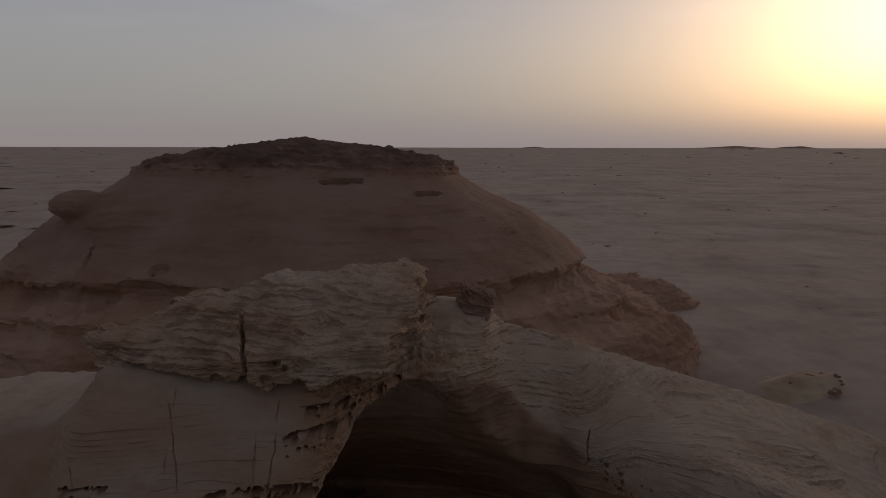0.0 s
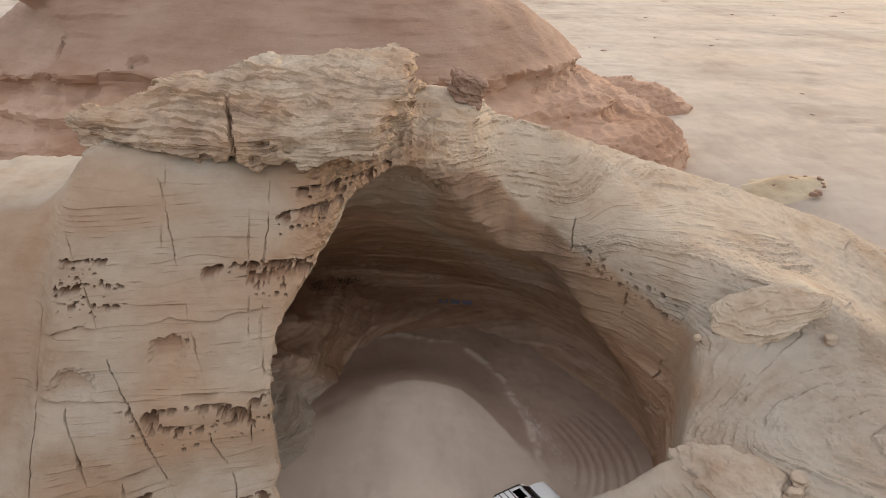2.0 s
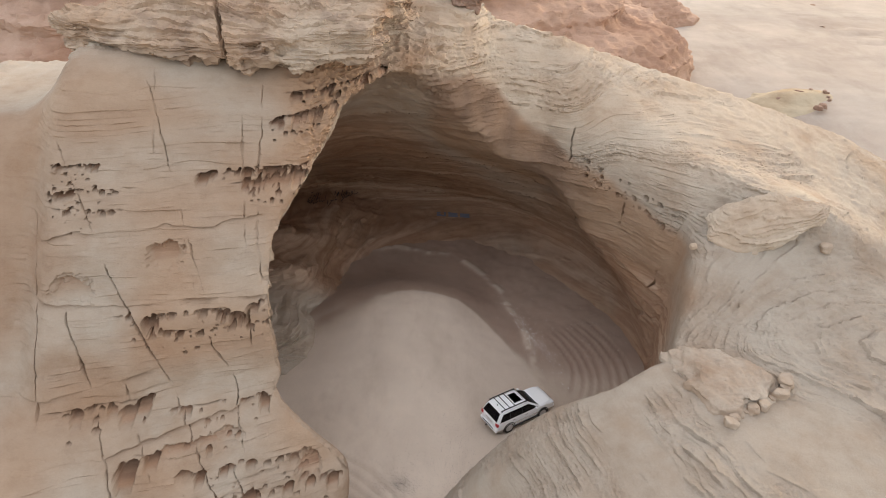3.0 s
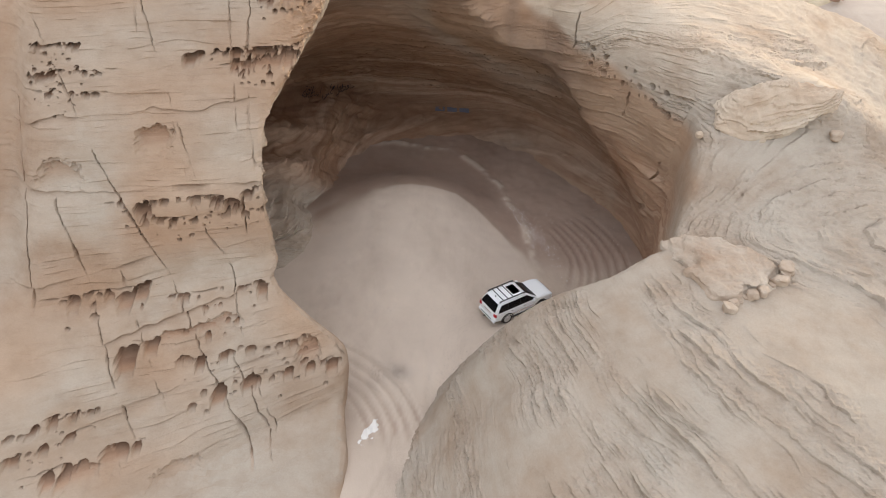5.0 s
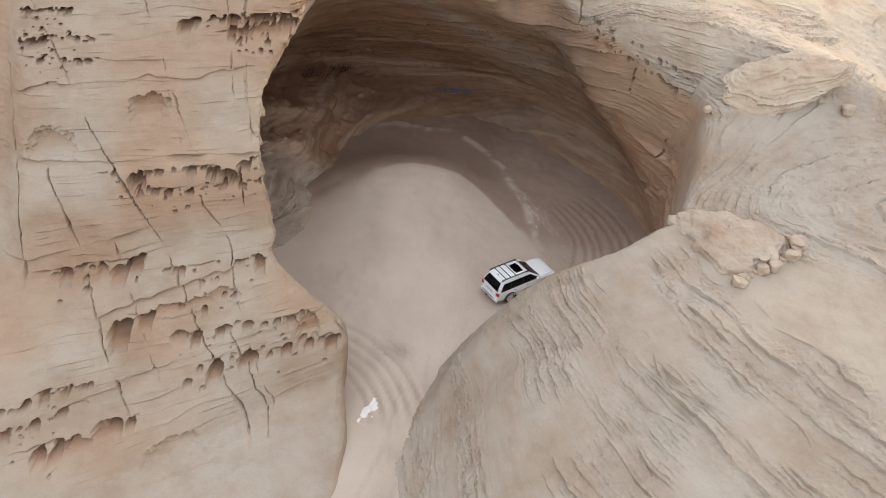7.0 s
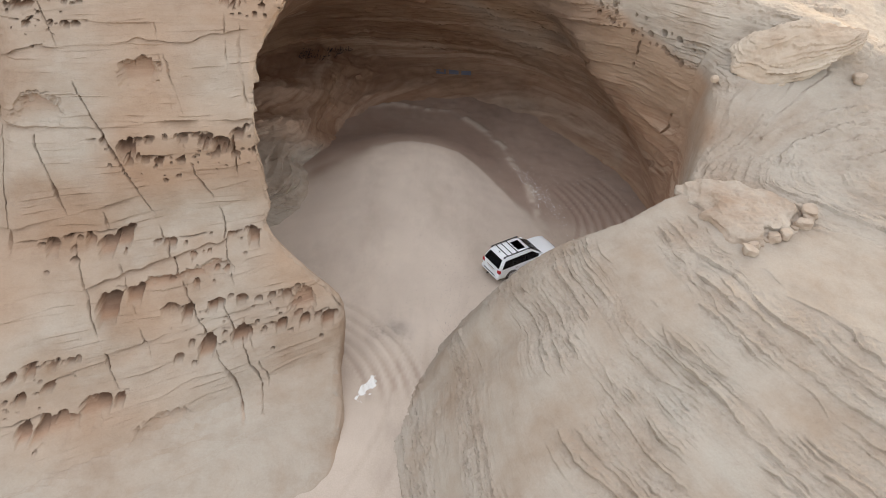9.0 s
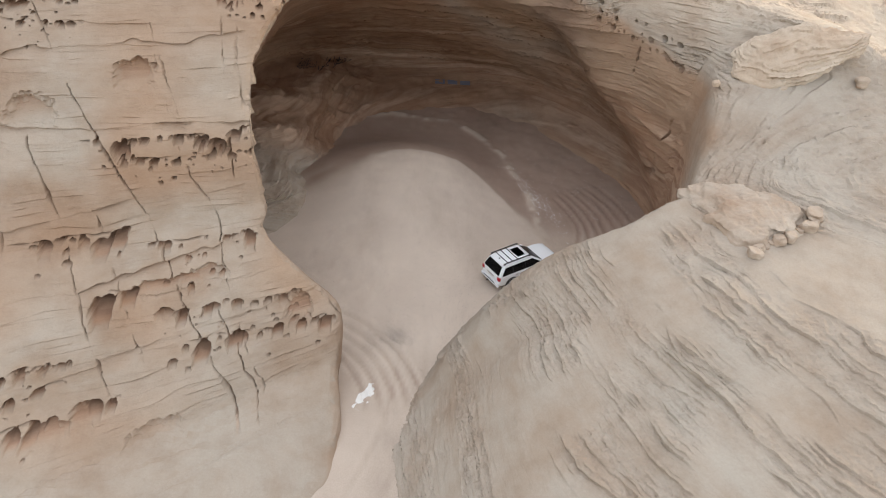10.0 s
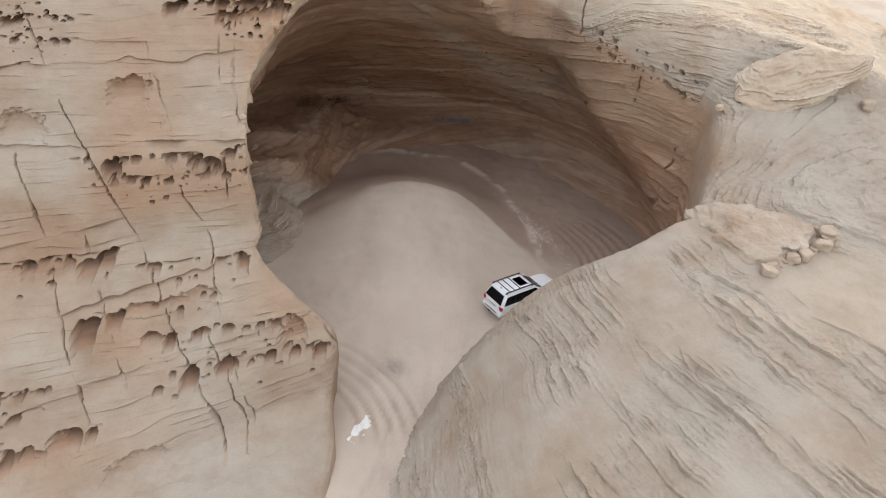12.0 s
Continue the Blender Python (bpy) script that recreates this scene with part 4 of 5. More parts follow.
def ruts(x, y, cx, cy, radii, a0, a1, deep):
    """Tyre ruts along arcs round a centre, between two bearings in degrees."""
    r, a = np.hypot(x - cx, y - cy), np.degrees(np.arctan2(y - cy, x - cx))
    span = step01(a0 - 8, a0 + 8, a) * step01(a1 + 8, a1 - 8, a)
    out = np.zeros_like(r)
    for k in radii:
        e = np.abs(r - k - 0.1 * vnoise(x, y, x * 0, 2.0, k))
        out += 0.5 * step01(0.45, 0.2, e) * step01(0.12, 0.25, e) - step01(0.24, 0.08, e)
    return deep * span * out


def ground_axis(a, b, step):
    fine = np.arange(a, b, step)
    far = np.array([1, 3, 6, 10, 16, 24, 34, 46, 60, 80, 105, 140, 190, 260, 360, 500, 700, 1000, 1400, 2000, 2900, 4600.0])
    return np.concatenate([a - far[::-1], fine, b + far])


gx, gy = ground_axis(-15, 20, 0.16), ground_axis(12, 70, 0.16)
X, Y = [a.ravel() for a in np.meshgrid(gx, gy, indexing="ij")]
O = X * 0
Z = ground_height(X, Y) + 0.06 * fractal(X, Y, O, 3.0, 3)
hollow_mask = step01(-17, -13, X) * step01(22, 19, X) * step01(8, 11, Y) * step01(72, 69, Y)
# a pale dune with a rounded crest lies across the hollow; redder sand falls off behind it to a chalky rim
edge_w = 1.2 * fractal(X, Y, O, 4.0, 3, 2.0)
dune = np.sqrt((np.maximum(X + 1.5, 0) / 10.0) ** 2 + (np.minimum(X + 1.5, 0) / 14.0) ** 2 + (np.maximum(Y - 46.8, 0) / 10.5) ** 2 + (np.minimum(Y - 46.8, 0) / 14.5) ** 2)
Z = Z + 3.0 * step01(1.0, 0.05, dune) ** 1.15 + 0.3 * step01(50, 62, Y + 0.35 * (X - 4)) + 0.33 * step01(31, 35, Y) * step01(13, 9, X)
crest_y = np.interp(X, (-12, -8, -5.3, -2.6, 0, 2.4, 4.1, 6, 7.6, 8.6, 9.4, 10), (44, 45, 46.3, 47.8, 48.2, 48.2, 47.2, 45, 42.6, 39, 34, 28))
soft = 0.25 + 1.3 * step01(-2, -6, X) + 0.9 * step01(6, 8, X)
pale_fan = step01(soft, -soft, Y - crest_y + 0.35 * edge_w)
rimd = side_of([(8.7, 38), (8.1, 44), (7.5, 48), (6.4, 52), (4.3, 55.5), (2.2, 58.3), (-3, 59.6), (-9, 59.0)], X, Y) + 0.25 * edge_w
RUTS = ruts(X, Y, -9.5, 24.5, (6.6, 7.3, 8.1, 8.8, 9.6), 10, 72, 0.11) + ruts(X, Y, 4.5, 42.0, (6.6, 7.3, 8.0, 8.7, 9.5, 10.2, 11.0), -25, 35, 0.07) + ruts(X, Y, -24, 30, (22.6, 24.2), -30, 5, 0.04)
Z = Z + RUTS
tread = step01(0.35, 0.6, vnoise(X, Y, O, 2.5, 8.0)) * step01(-4, -6, X + 0.15 * (Y - 34))
tread = np.maximum(tread, step01(3.4, 2.0, np.hypot(X + 4.6, (Y - 37.5) * 0.7)))
Z = Z + 0.07 * tread * vnoise(X, Y, O, 0.45, 3.0) + 0.02 * vnoise(X, Y, O, 0.5, 6.0)
behind = step01(39, 44, Y)
stripe = step01(0.55, 0.1, np.abs(rimd - 0.15)) * behind * step01(63, 61, Y) * step01(-6, -3, X) * step01(-0.35, 0.35, vnoise(X, Y, O, 1.3, 5.0) + 0.5 * vnoise(X, Y, O, 0.4, 2.0))
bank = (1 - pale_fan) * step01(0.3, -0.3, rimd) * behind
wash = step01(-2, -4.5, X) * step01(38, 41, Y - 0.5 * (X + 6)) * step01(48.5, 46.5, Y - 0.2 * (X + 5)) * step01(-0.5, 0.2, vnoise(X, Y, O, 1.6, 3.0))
# floor beyond the rim coloured darker, standing in for shade by the wall
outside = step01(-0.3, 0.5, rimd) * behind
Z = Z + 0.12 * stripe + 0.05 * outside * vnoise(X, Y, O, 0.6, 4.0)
# ruts also tinted by depth: dark grooves and pale ridges imitate their shading
deposit_and_shade = 0.5 + 0.36 * pale_fan * step01(26, 31, Y) - 0.42 * bank - 0.44 * outside + 0.5 * stripe + 0.3 * wash + 0.30 * step01(28, 23, Y) + 0.06 * edge_w + 2.2 * RUTS
idx = np.arange(len(X)).reshape(len(gx), len(gy))
gq = np.stack([idx[:-1, :-1], idx[1:, :-1], idx[1:, 1:], idx[:-1, 1:]], -1).reshape(-1, 4)
me = mesh_of("ground", np.stack([X, Y, Z], 1), gq, SAND)
set_attribute(me, "deposit_and_shade", np.clip(deposit_and_shade, 0, 1))
set_attribute(me, "hollow", hollow_mask)
ground = tagged(new("ground", me), "pale desert sand with tyre tracks", "ground", kind="structure")


def floor_z(x, y):
    return float(ground_height(np.array([x]), np.array([y]))[0])


def on_rock(x, y, tree=None, top=40.0):
    hit = (tree or ARCH_TREE).ray_cast(Vector((x, y, top)), Vector((0, 0, -1)))
    return hit[0], hit[1]


# ---- small builders ----
def part(name, bm, mat, parent=None, label=""):
    me = bpy.data.meshes.new(name)
    bmesh.ops.recalc_face_normals(bm, faces=bm.faces)
    bm.to_mesh(me)
    bm.free()
    me.materials.append(mat)
    ob = new(name, me)
    if parent:
        ob.parent = parent
    if label:
        ob["label"] = label
    return ob


def smooth(ob, angle=40):
    me = ob.data
    me.polygons.foreach_set("use_smooth", [True] * len(me.polygons))
    me.set_sharp_from_angle(angle=radians(angle))
    return ob


def box(bm, centre, size, bevel=0.0, spin=0.0):
    m = Matrix.Translation(centre) @ Matrix.Rotation(spin, 4, "Z") @ Matrix.Diagonal((*size, 1))
    made = bmesh.ops.create_cube(bm, size=1, matrix=m)
    if bevel:
        edges = list({e for v in made["verts"] for e in v.link_edges})
        bmesh.ops.bevel(bm, geom=edges, offset=bevel, segments=2, affect="EDGES", profile=0.6)
    return bm


def loft(bm, rings, cap_ends=True):
    rows = [[bm.verts.new(p) for p in ring] for ring in rings]
    for a, b in zip(rows[:-1], rows[1:]):
        for k in range(len(a)):
            bm.faces.new((a[k - 1], a[k], b[k], b[k - 1]))
    if cap_ends:
        bm.faces.new(rows[0])
        bm.faces.new(rows[-1][::-1])
    return bm


def rock_mesh(name, size, seed, mat, fine=30, outline=None):
    """A broken, bedded block of sandstone about size metres, its base at z = 0."""
    sx, sy, sz = size
    rnd = random.Random(int(seed * 10))
    cuts = []
    for k in range(9):
        a, tip = 2 * math.pi * (k + rnd.uniform(-0.35, 0.35)) / 9, rnd.uniform(-0.25, 0.45)
        cuts.append((math.cos(a), math.sin(a), tip, rnd.uniform(0.40, 0.52)))

    if outline:
        cuts = []
        for (ax, ay), (bx, by) in zip(outline, outline[1:] + outline[:1]):
            nx, ny = (by - ay) / sx, (ax - bx) / sy
            far = math.hypot(nx * sx, ny * sy)
            nx, ny = (by - ay) / far, (ax - bx) / far
            cuts.append((nx * sx / sy, ny, 0.35, (ax * nx + ay * ny) / sy))

    def field(x, y, z):
        u, v, w = x / sx, y / sy, z / sz - 0.5
        f = smax(w - 0.42 - 0.1 * u * math.sin(seed), -w - 0.5, 0.06)
        for cx, cy, cz, far in cuts:
            f = smax(f, u * cx + v * cy + w * cz * 0.6 - far, 0.03)
        f = f * min(size) * 1.2
        return f + 0.045 * min(size) * fractal(x, y, z, max(size) * 0.25, 4, seed) + 0.10 * sz * vnoise(x * 0.3, y * 0.3, z, 0.2 * sz, seed + 3)

    pad = 0.2 * max(size)
    step = max(size) / fine
    v, q = surface(field, (-sx / 2 - pad, -sy / 2 - pad, -0.2 * sz), (sx / 2 + pad, sy / 2 + pad, sz * 1.3), step)
    if fine > 20:
        v, q = split_quads(v, q)
        n = normals_of(v, q)
        x, y, z = v.T
        b = z + 0.1 * vnoise(x, y, z, 0.8, seed)
        v = v + n * (0.14 * sz * ledges(b, 0.2 * sz, x, y, z, seed) + (0.10 * sz + 0.02 * min(size)) * chips(x, y, z, 0.28 * min(size), seed) + 0.05 * sz * chips(x, y, z, 0.35, seed + 2))[:, None]
    me = mesh_of(name, v, q, mat, fine > 20)
    set_attribute(me, "bed", v[:, 2] + seed)
    set_attribute(me, "calm", np.full(len(v), 0.75))
    return me


def rock_at(name, x, y, size, seed, mat, label, category="rock", rot=(0, 0, 0), sink=0.15, tree=None, group="", z=None, outline=None):
    ob = new(name, rock_mesh(name, size, seed, mat, 34 if max(size) > 1.5 else 9, outline))
    if z is None:
        hit, normal = on_rock(x, y, tree)
        z = hit.z if hit else floor_z(x, y)
    ob.matrix_world = pose(x, y, z - sink, *rot)
    return tagged(ob, label, category, group)


# ---- loose rocks on the outcrop ----
rock_at("balanced_boulder", 2.2, 55.6, (2.9, 2.0, 2.1), 2.0, FAR_STONE, "brown layered boulder balanced on the outcrop's crest", "boulder", (0, 22, -20), 0.1)
def lie_of(x, y, reach):
    """Tilt, in degrees about x and y, of the rock under a place."""
    e, w_, n_s, s_s = [on_rock(x + a, y + b)[0].z for a, b in ((reach, 0), (-reach, 0), (0, reach), (0, -reach))]
    return math.degrees(math.atan2(n_s - s_s, 2 * reach)), -math.degrees(math.atan2(e - w_, 2 * reach))


OUTLINE = [(-2.5, 2.3), (-2.2, 0.2), (-1.9, -2.2), (-0.3, -2.7), (2.9, -0.1), (2.5, 0.5), (-1.5, 2.8)]
slab = rock_at("fallen_slab", 16.2, 28.9, (5.6, 5.4, 0.9), 5.0, PALE_STONE, "pale broken triangular sandstone slab lying on the dome", "rock slab", (*lie_of(16.2, 28.6, 1.8), 0), 0.38, outline=OUTLINE)
pick = random.Random(5)
for k in range(11):
    t = k / 10
    x, y = 15.1 + 4.0 * t + pick.uniform(-0.15, 0.15), 26.0 + 2.7 * t + pick.uniform(-0.3, 0.1)
    s_ = pick.uniform(0.35, 0.95) * (0.75 + 0.5 * abs(t - 0.3))
    rock_at("stone", x, y, (s_, s_ * pick.uniform(0.6, 0.9), s_ * 0.6), 11.0 + k, PALE_STONE, "pale angular stone fallen beside the broken slab", "stone", (pick.uniform(-12, 12), pick.uniform(-12, 12), pick.uniform(0, 180)), 0.08, group="stones by the slab")
def flaky_shelf(x, y, size, turn, seed, label):
    """A lens of flaking beds that swells out of the slope and overhangs along its lower edge."""
    sx, sy, sz = size

    def field(u, v, w):
        dip = w + 0.24 * v + 0.05 * u
        beds = 0.6 * vnoise(u * 0.25, v * 0.25, dip, 0.24, seed) + 0.3 * vnoise(u * 0.5, v * 0.5, w, 0.55, seed + 4)
        edge = np.sqrt((u / sx) ** 2 + ((v + 0.12 * w * sy) / sy) ** 2 + ((w - 0.25) / sz) ** 2)
        return np.maximum((edge - 1) * 1.3 + 0.30 * beds + 0.35 * fractal(u, v, w, 2.6, 3, seed), (edge - 1.2) * 1.3)

    v, q = surface(field, (-sx * 1.4, -sy * 1.4, -sz * 1.2), (sx * 1.4, sy * 1.4, sz * 1.8), 0.16)
    v, q = split_quads(relax(v, q, 1), q)
    u_, v_, w_ = v.T
    b = w_ + 0.24 * v_ + 0.05 * u_ + 0.12 * vnoise(u_, v_, w_, 1.2, seed)
    v = v + normals_of(v, q) * (0.26 * ledges(b, 0.30, u_, v_, w_, seed, 0.4, 1.4) + 0.12 * ledges(b, 0.12, u_, v_, w_, seed + 2, 0.4, 1.2) + 0.12 * chips(u_, v_, w_, 0.8, seed) + 0.08 * chips(u_, v_, w_, 0.35, seed + 1))[:, None]
    me = mesh_of("rock_shelf", v, q, STONE)
    set_attribute(me, "bed", v[:, 2] + seed)
    set_attribute(me, "calm", np.full(len(v), 0.8))
    # same painted brightness as the roof around it
    set_attribute(me, "pale_and_lit", np.full(len(v), 1.0))
    me.set_sharp_from_angle(angle=radians(38))
    ob = tagged(new("rock_shelf", me), label, "rock shelf")
    ob.matrix_world = pose(x, y, on_rock(x, y)[0].z - 0.15, *lie_of(x, y, 2.2), turn)


flaky_shelf(21.4, 39.1, (4.2, 2.0, 0.7), -6, 8.0, "pale flaking sandstone shelf on the slope")
rock_at("stone", 24.5, 37.4, (0.9, 0.7, 0.6), 21.0, PALE_STONE, "small pale stone resting beside the shelf", "stone", (0, 0, 30), 0.1)

# ---- pebbles and gravel on the floor of the hollow ----
def scatter(name, places, mat, label, kind="stuff", squash=0.6):
    rnd = random.Random(len(places))
    vs, qs = [], []
    cube = np.array([(-1, -1, -1), (1, -1, -1), (1, 1, -1), (-1, 1, -1), (-1, -1, 1), (1, -1, 1), (1, 1, 1), (-1, 1, 1)], float)
    faces = np.array([(0, 3, 2, 1), (4, 5, 6, 7), (0, 1, 5, 4), (1, 2, 6, 5), (2, 3, 7, 6), (3, 0, 4, 7)])
    for x, y, z, r in places:
        p = cube * [rnd.uniform(0.6, 1) for _ in range(3)]
        p[4:, :2] *= rnd.uniform(0.35, 0.75)
        p = p * (r, r * rnd.uniform(0.6, 1.0), r * squash)
        p = p + np.array([[rnd.uniform(-0.2, 0.2) * r for _ in range(3)] for _ in range(8)])
        a = rnd.uniform(0, 6.3)
        p = p @ np.array([(math.cos(a), math.sin(a), 0), (-math.sin(a), math.cos(a), 0), (0, 0, 1)])
        qs.append(faces + 8 * len(vs))
        vs.append(p + (x, y, z))
    return tagged(new(name, mesh_of(name, np.concatenate(vs), np.concatenate(qs), mat, False)), label, "gravel", kind=kind)


GROUND_TREE = BVHTree.FromPolygons(np.stack([X, Y, Z], 1).tolist(), gq.tolist())


def ground_at(x, y):
    hit = GROUND_TREE.ray_cast(Vector((x, y, 80)), Vector((0, 0, -1)))
    return hit[0].z


places = []
for k in range(520):
    a = pick.gauss(0, 1)
    x, y = 11.5 + 2.8 * pick.gauss(0, 1) - 0.5 * a, 47 + 4.5 * a
    if -10 < x < 16.5 and 33 < y < 60:
        places.append((x, y, ground_at(x, y) + 0.01, pick.choice((0.02, 0.025, 0.03, 0.06))))
for k in range(700):
    x, y = 1.9 + pick.gauss(0, 0.9), 33 + 3.0 * pick.gauss(0, 1)
    if y > 28:
        places.append((x, y, ground_at(x, y) + 0.01, pick.choice((0.015, 0.02, 0.03))))
for k in range(160):
    x, y = pick.uniform(-9, 12), pick.uniform(30, 62)
    places.append((x, y, ground_at(x, y) + 0.01, pick.choice((0.015, 0.02, 0.04))))
scatter("gravel", places, GRAVEL, "scattered brown pebbles and gravel on sand")

# ---- car ----
PAINT = plain("white_car_paint", (0.84, 0.86, 0.87), 0.28)
PAINT.node_tree.nodes["Principled BSDF"].inputs["Coat Weight"].default_value = 0.6
GLASS = plain("tinted_glass", (0.012, 0.013, 0.015), 0.06)
TRIM = plain("black_trim", (0.025, 0.025, 0.027), 0.55)
RUBBER = plain("tyre_rubber", (0.03, 0.028, 0.026), 0.85)
ALLOY = plain("alloy", (0.55, 0.55, 0.56), 0.35, 0.9)
RED_LENS = plain("red_lens", (0.45, 0.02, 0.03), 0.2)
CLEAR_LENS = plain("clear_lens", (0.7, 0.72, 0.74), 0.12)
CHROME = plain("chrome", (0.7, 0.7, 0.72), 0.15, 1.0)


def round_rect(hx, hy, r, seg=4):
    pts = []
    for cx, cy, a0 in ((hx - r, hy - r, 0), (-hx + r, hy - r, 90), (-hx + r, -hy + r, 180), (hx - r, -hy + r, 270)):
        for k in range(seg + 1):
            a = radians(a0 + 90 * k / seg)
            pts.append((cx + r * math.cos(a), cy + r * math.sin(a)))
    return pts


CABIN = ((1.10, -2.42, 1.20, 0.955), (1.22, -2.40, 1.04, 0.95), (1.50, -2.25, 0.62, 0.885), (1.72, -2.08, 0.28, 0.81), (1.82, -1.98, 0.12, 0.75), (1.87, -1.90, 0.02, 0.68), (1.895, -1.78, -0.12, 0.56))


def cabin_at(z):
    zs = [c[0] for c in CABIN]
    return [float(np.interp(z, zs, [c[k] for c in CABIN])) for k in (1, 2, 3)]


def side_glass(x0, x1, side, z0=1.19, z1=1.70):
    """A pane on the cabin's flank, 8 mm proud; its ends follow the lean of the cabin's ends."""
    bm = bmesh.new()
    rows = []
    for z in np.linspace(z0, z1, 4):
        rear, front, w = cabin_at(z)
        xa, xb = max(x0, rear + 0.16), min(x1, front - 0.12)
        rows.append([bm.verts.new((x, side * (w + 0.008), z)) for x in np.linspace(xa, xb, 5)])
    for a, b in zip(rows[:-1], rows[1:]):
        for k in range(4):
            bm.faces.new((a[k], a[k + 1], b[k + 1], b[k]))
    bmesh.ops.solidify(bm, geom=bm.faces[:], thickness=0.006)
    return bm


def end_glass(front, z0, z1, inset):
    bm = bmesh.new()
    rows = []
    for z in np.linspace(z0, z1, 4):
        rear, nose, w = cabin_at(z)
        x = nose + 0.022 if front else rear - 0.022
        rows.append([bm.verts.new((x, (2 * t - 1) * (w - inset), z)) for t in np.linspace(0, 1, 7)])
    for a, b in zip(rows[:-1], rows[1:]):
        for k in range(6):
            bm.faces.new((a[k], a[k + 1], b[k + 1], b[k]))
    bmesh.ops.solidify(bm, geom=bm.faces[:], thickness=0.006)
    return bm


def build_car():
    car = tagged(new("car"), "white off-road car with tinted windows parked on sand", "car")
    stations = ((-2.46, 0.84, 0.52, 1.06, 0.10), (-2.42, 0.93, 0.44, 1.12, 0.14), (-2.2, 0.975, 0.42, 1.15, 0.12), (-1.4, 0.985, 0.40, 1.16, 0.10), (0.2, 0.985, 0.40, 1.16, 0.10),
                (1.1, 0.98, 0.40, 1.15, 0.12), (1.7, 0.965, 0.41, 1.12, 0.14), (2.15, 0.94, 0.42, 1.06, 0.16), (2.38, 0.88, 0.46, 0.98, 0.16), (2.47, 0.76, 0.54, 0.88, 0.12))
    rings = [[(x, py, (z0 + z1) / 2 + pz) for py, pz in round_rect(w, (z1 - z0) / 2, r)] for x, w, z0, z1, r in stations]
    body = smooth(part("body", loft(bmesh.new(), rings), PAINT, car))
    rings = [[((a + b) / 2 + px, py, z) for px, py in round_rect((b - a) / 2, w, 0.2, 6)] for z, a, b, w in CABIN]
    smooth(part("cabin", loft(bmesh.new(), rings), PAINT, car))
    rings = []
    for x, w, z in ((0.96, 0.87, 1.165), (1.3, 0.88, 1.180), (1.7, 0.86, 1.175), (2.05, 0.82, 1.135), (2.28, 0.74, 1.06), (2.40, 0.62, 0.97)):
        top = [(x, py, z + 0.045 * (1 - (py / w) ** 2)) for py in np.linspace(-w, w, 11)]
        rings.append(top + [(x, w - 0.02, z - 0.05), (x, -w + 0.02, z - 0.05)])
    smooth(part("hood", loft(bmesh.new(), rings), PAINT, car))
    for side in (-1, 1):
        for x0, x1 in ((-2.26, -1.40), (-1.37, -0.40), (-0.37, 0.95)):
            part("side_window", side_glass(x0, x1, side), GLASS, car, "dark tinted side window")
        for x0, x1 in ((-1.41, -1.36), (-0.41, -0.36)):
            part("door_pillar", side_glass(x0, x1, side, 1.2, 1.69), TRIM, car, "black window pillar")
        bm = bmesh.new()
        box(bm, (-0.97, side * 0.70, 1.95), (2.1, 0.06, 0.06), 0.02)
        for x in (-1.95, 0.02):
            box(bm, (x, side * 0.70, 1.895), (0.12, 0.07, 0.09), 0.02)
        part("roof_rail", bm, TRIM, car, "black roof rail")
        part("mirror", box(bmesh.new(), (0.72, side * 1.07, 1.24), (0.16, 0.2, 0.2), 0.05), PAINT, car)
        lamp = part("tail_light", box(bmesh.new(), (-2.40, side * 0.82, 0.99), (0.16, 0.26, 0.24), 0.05), RED_LENS, car, "red tail light")
        part("headlight", box(bmesh.new(), (2.30, side * 0.76, 0.90), (0.24, 0.28, 0.18), 0.05), CLEAR_LENS, car, "clear headlight")
        part("sill", box(bmesh.new(), (0.0, side * 0.97, 0.42), (2.0, 0.12, 0.08), 0.02), TRIM, car, "black side step")
        part("side_moulding", box(bmesh.new(), (-0.1, side * 0.99, 0.72), (2.5, 0.03, 0.07), 0.01), CHROME, car, "bright side moulding")
        for x in (-0.75, 0.3):
            part("door_handle", box(bmesh.new(), (x - 0.35, side * 0.995, 1.02), (0.2, 0.035, 0.035), 0.01), CHROME, car, "chrome door handle")
        for x in (-1.45, 1.42):
            wheel = new("wheel")
            wheel.parent = car
            turn = Matrix.Translation((x, side * 0.86, 0.40)) @ Matrix.Rotation(radians(90), 4, "X")
            bm = bmesh.new()
            prof = ((0.27, -0.12), (0.36, -0.14), (0.395, -0.11), (0.40, 0.0), (0.395, 0.11), (0.36, 0.14), (0.27, 0.12))
            rings = [[turn @ Vector((r * math.cos(a), r * math.sin(a), h)) for a in np.linspace(0, 2 * math.pi, 28, endpoint=False)] for r, h in prof]
            smooth(part("tyre", loft(bm, rings), RUBBER, wheel, "black rubber tyre"))
            bm = bmesh.new()
            rings = [[turn @ Vector((r * math.cos(a), r * math.sin(a), -side * h)) for a in np.linspace(0, 2 * math.pi, 20, endpoint=False)] for r, h in ((0.275, 0.10), (0.27, 0.135), (0.22, 0.13), (0.08, 0.12), (0.05, 0.14))]
            part("rim", loft(bm, rings), ALLOY, wheel, "silver alloy rim")
            bm = bmesh.new()
            arcs = [[(x + r * math.cos(a), side * y, 0.40 + r * math.sin(a)) for r, y in ((0.42, 0.95), (0.42, 1.0), (0.50, 1.005), (0.50, 0.95))] for a in np.linspace(-0.15, math.pi + 0.15, 16)]
            part("wheel_arch", loft(bm, arcs), TRIM, car, "black wheel arch")
    part("windscreen", end_glass(True, 1.19, 1.80, 0.15), GLASS, car, "dark windscreen")
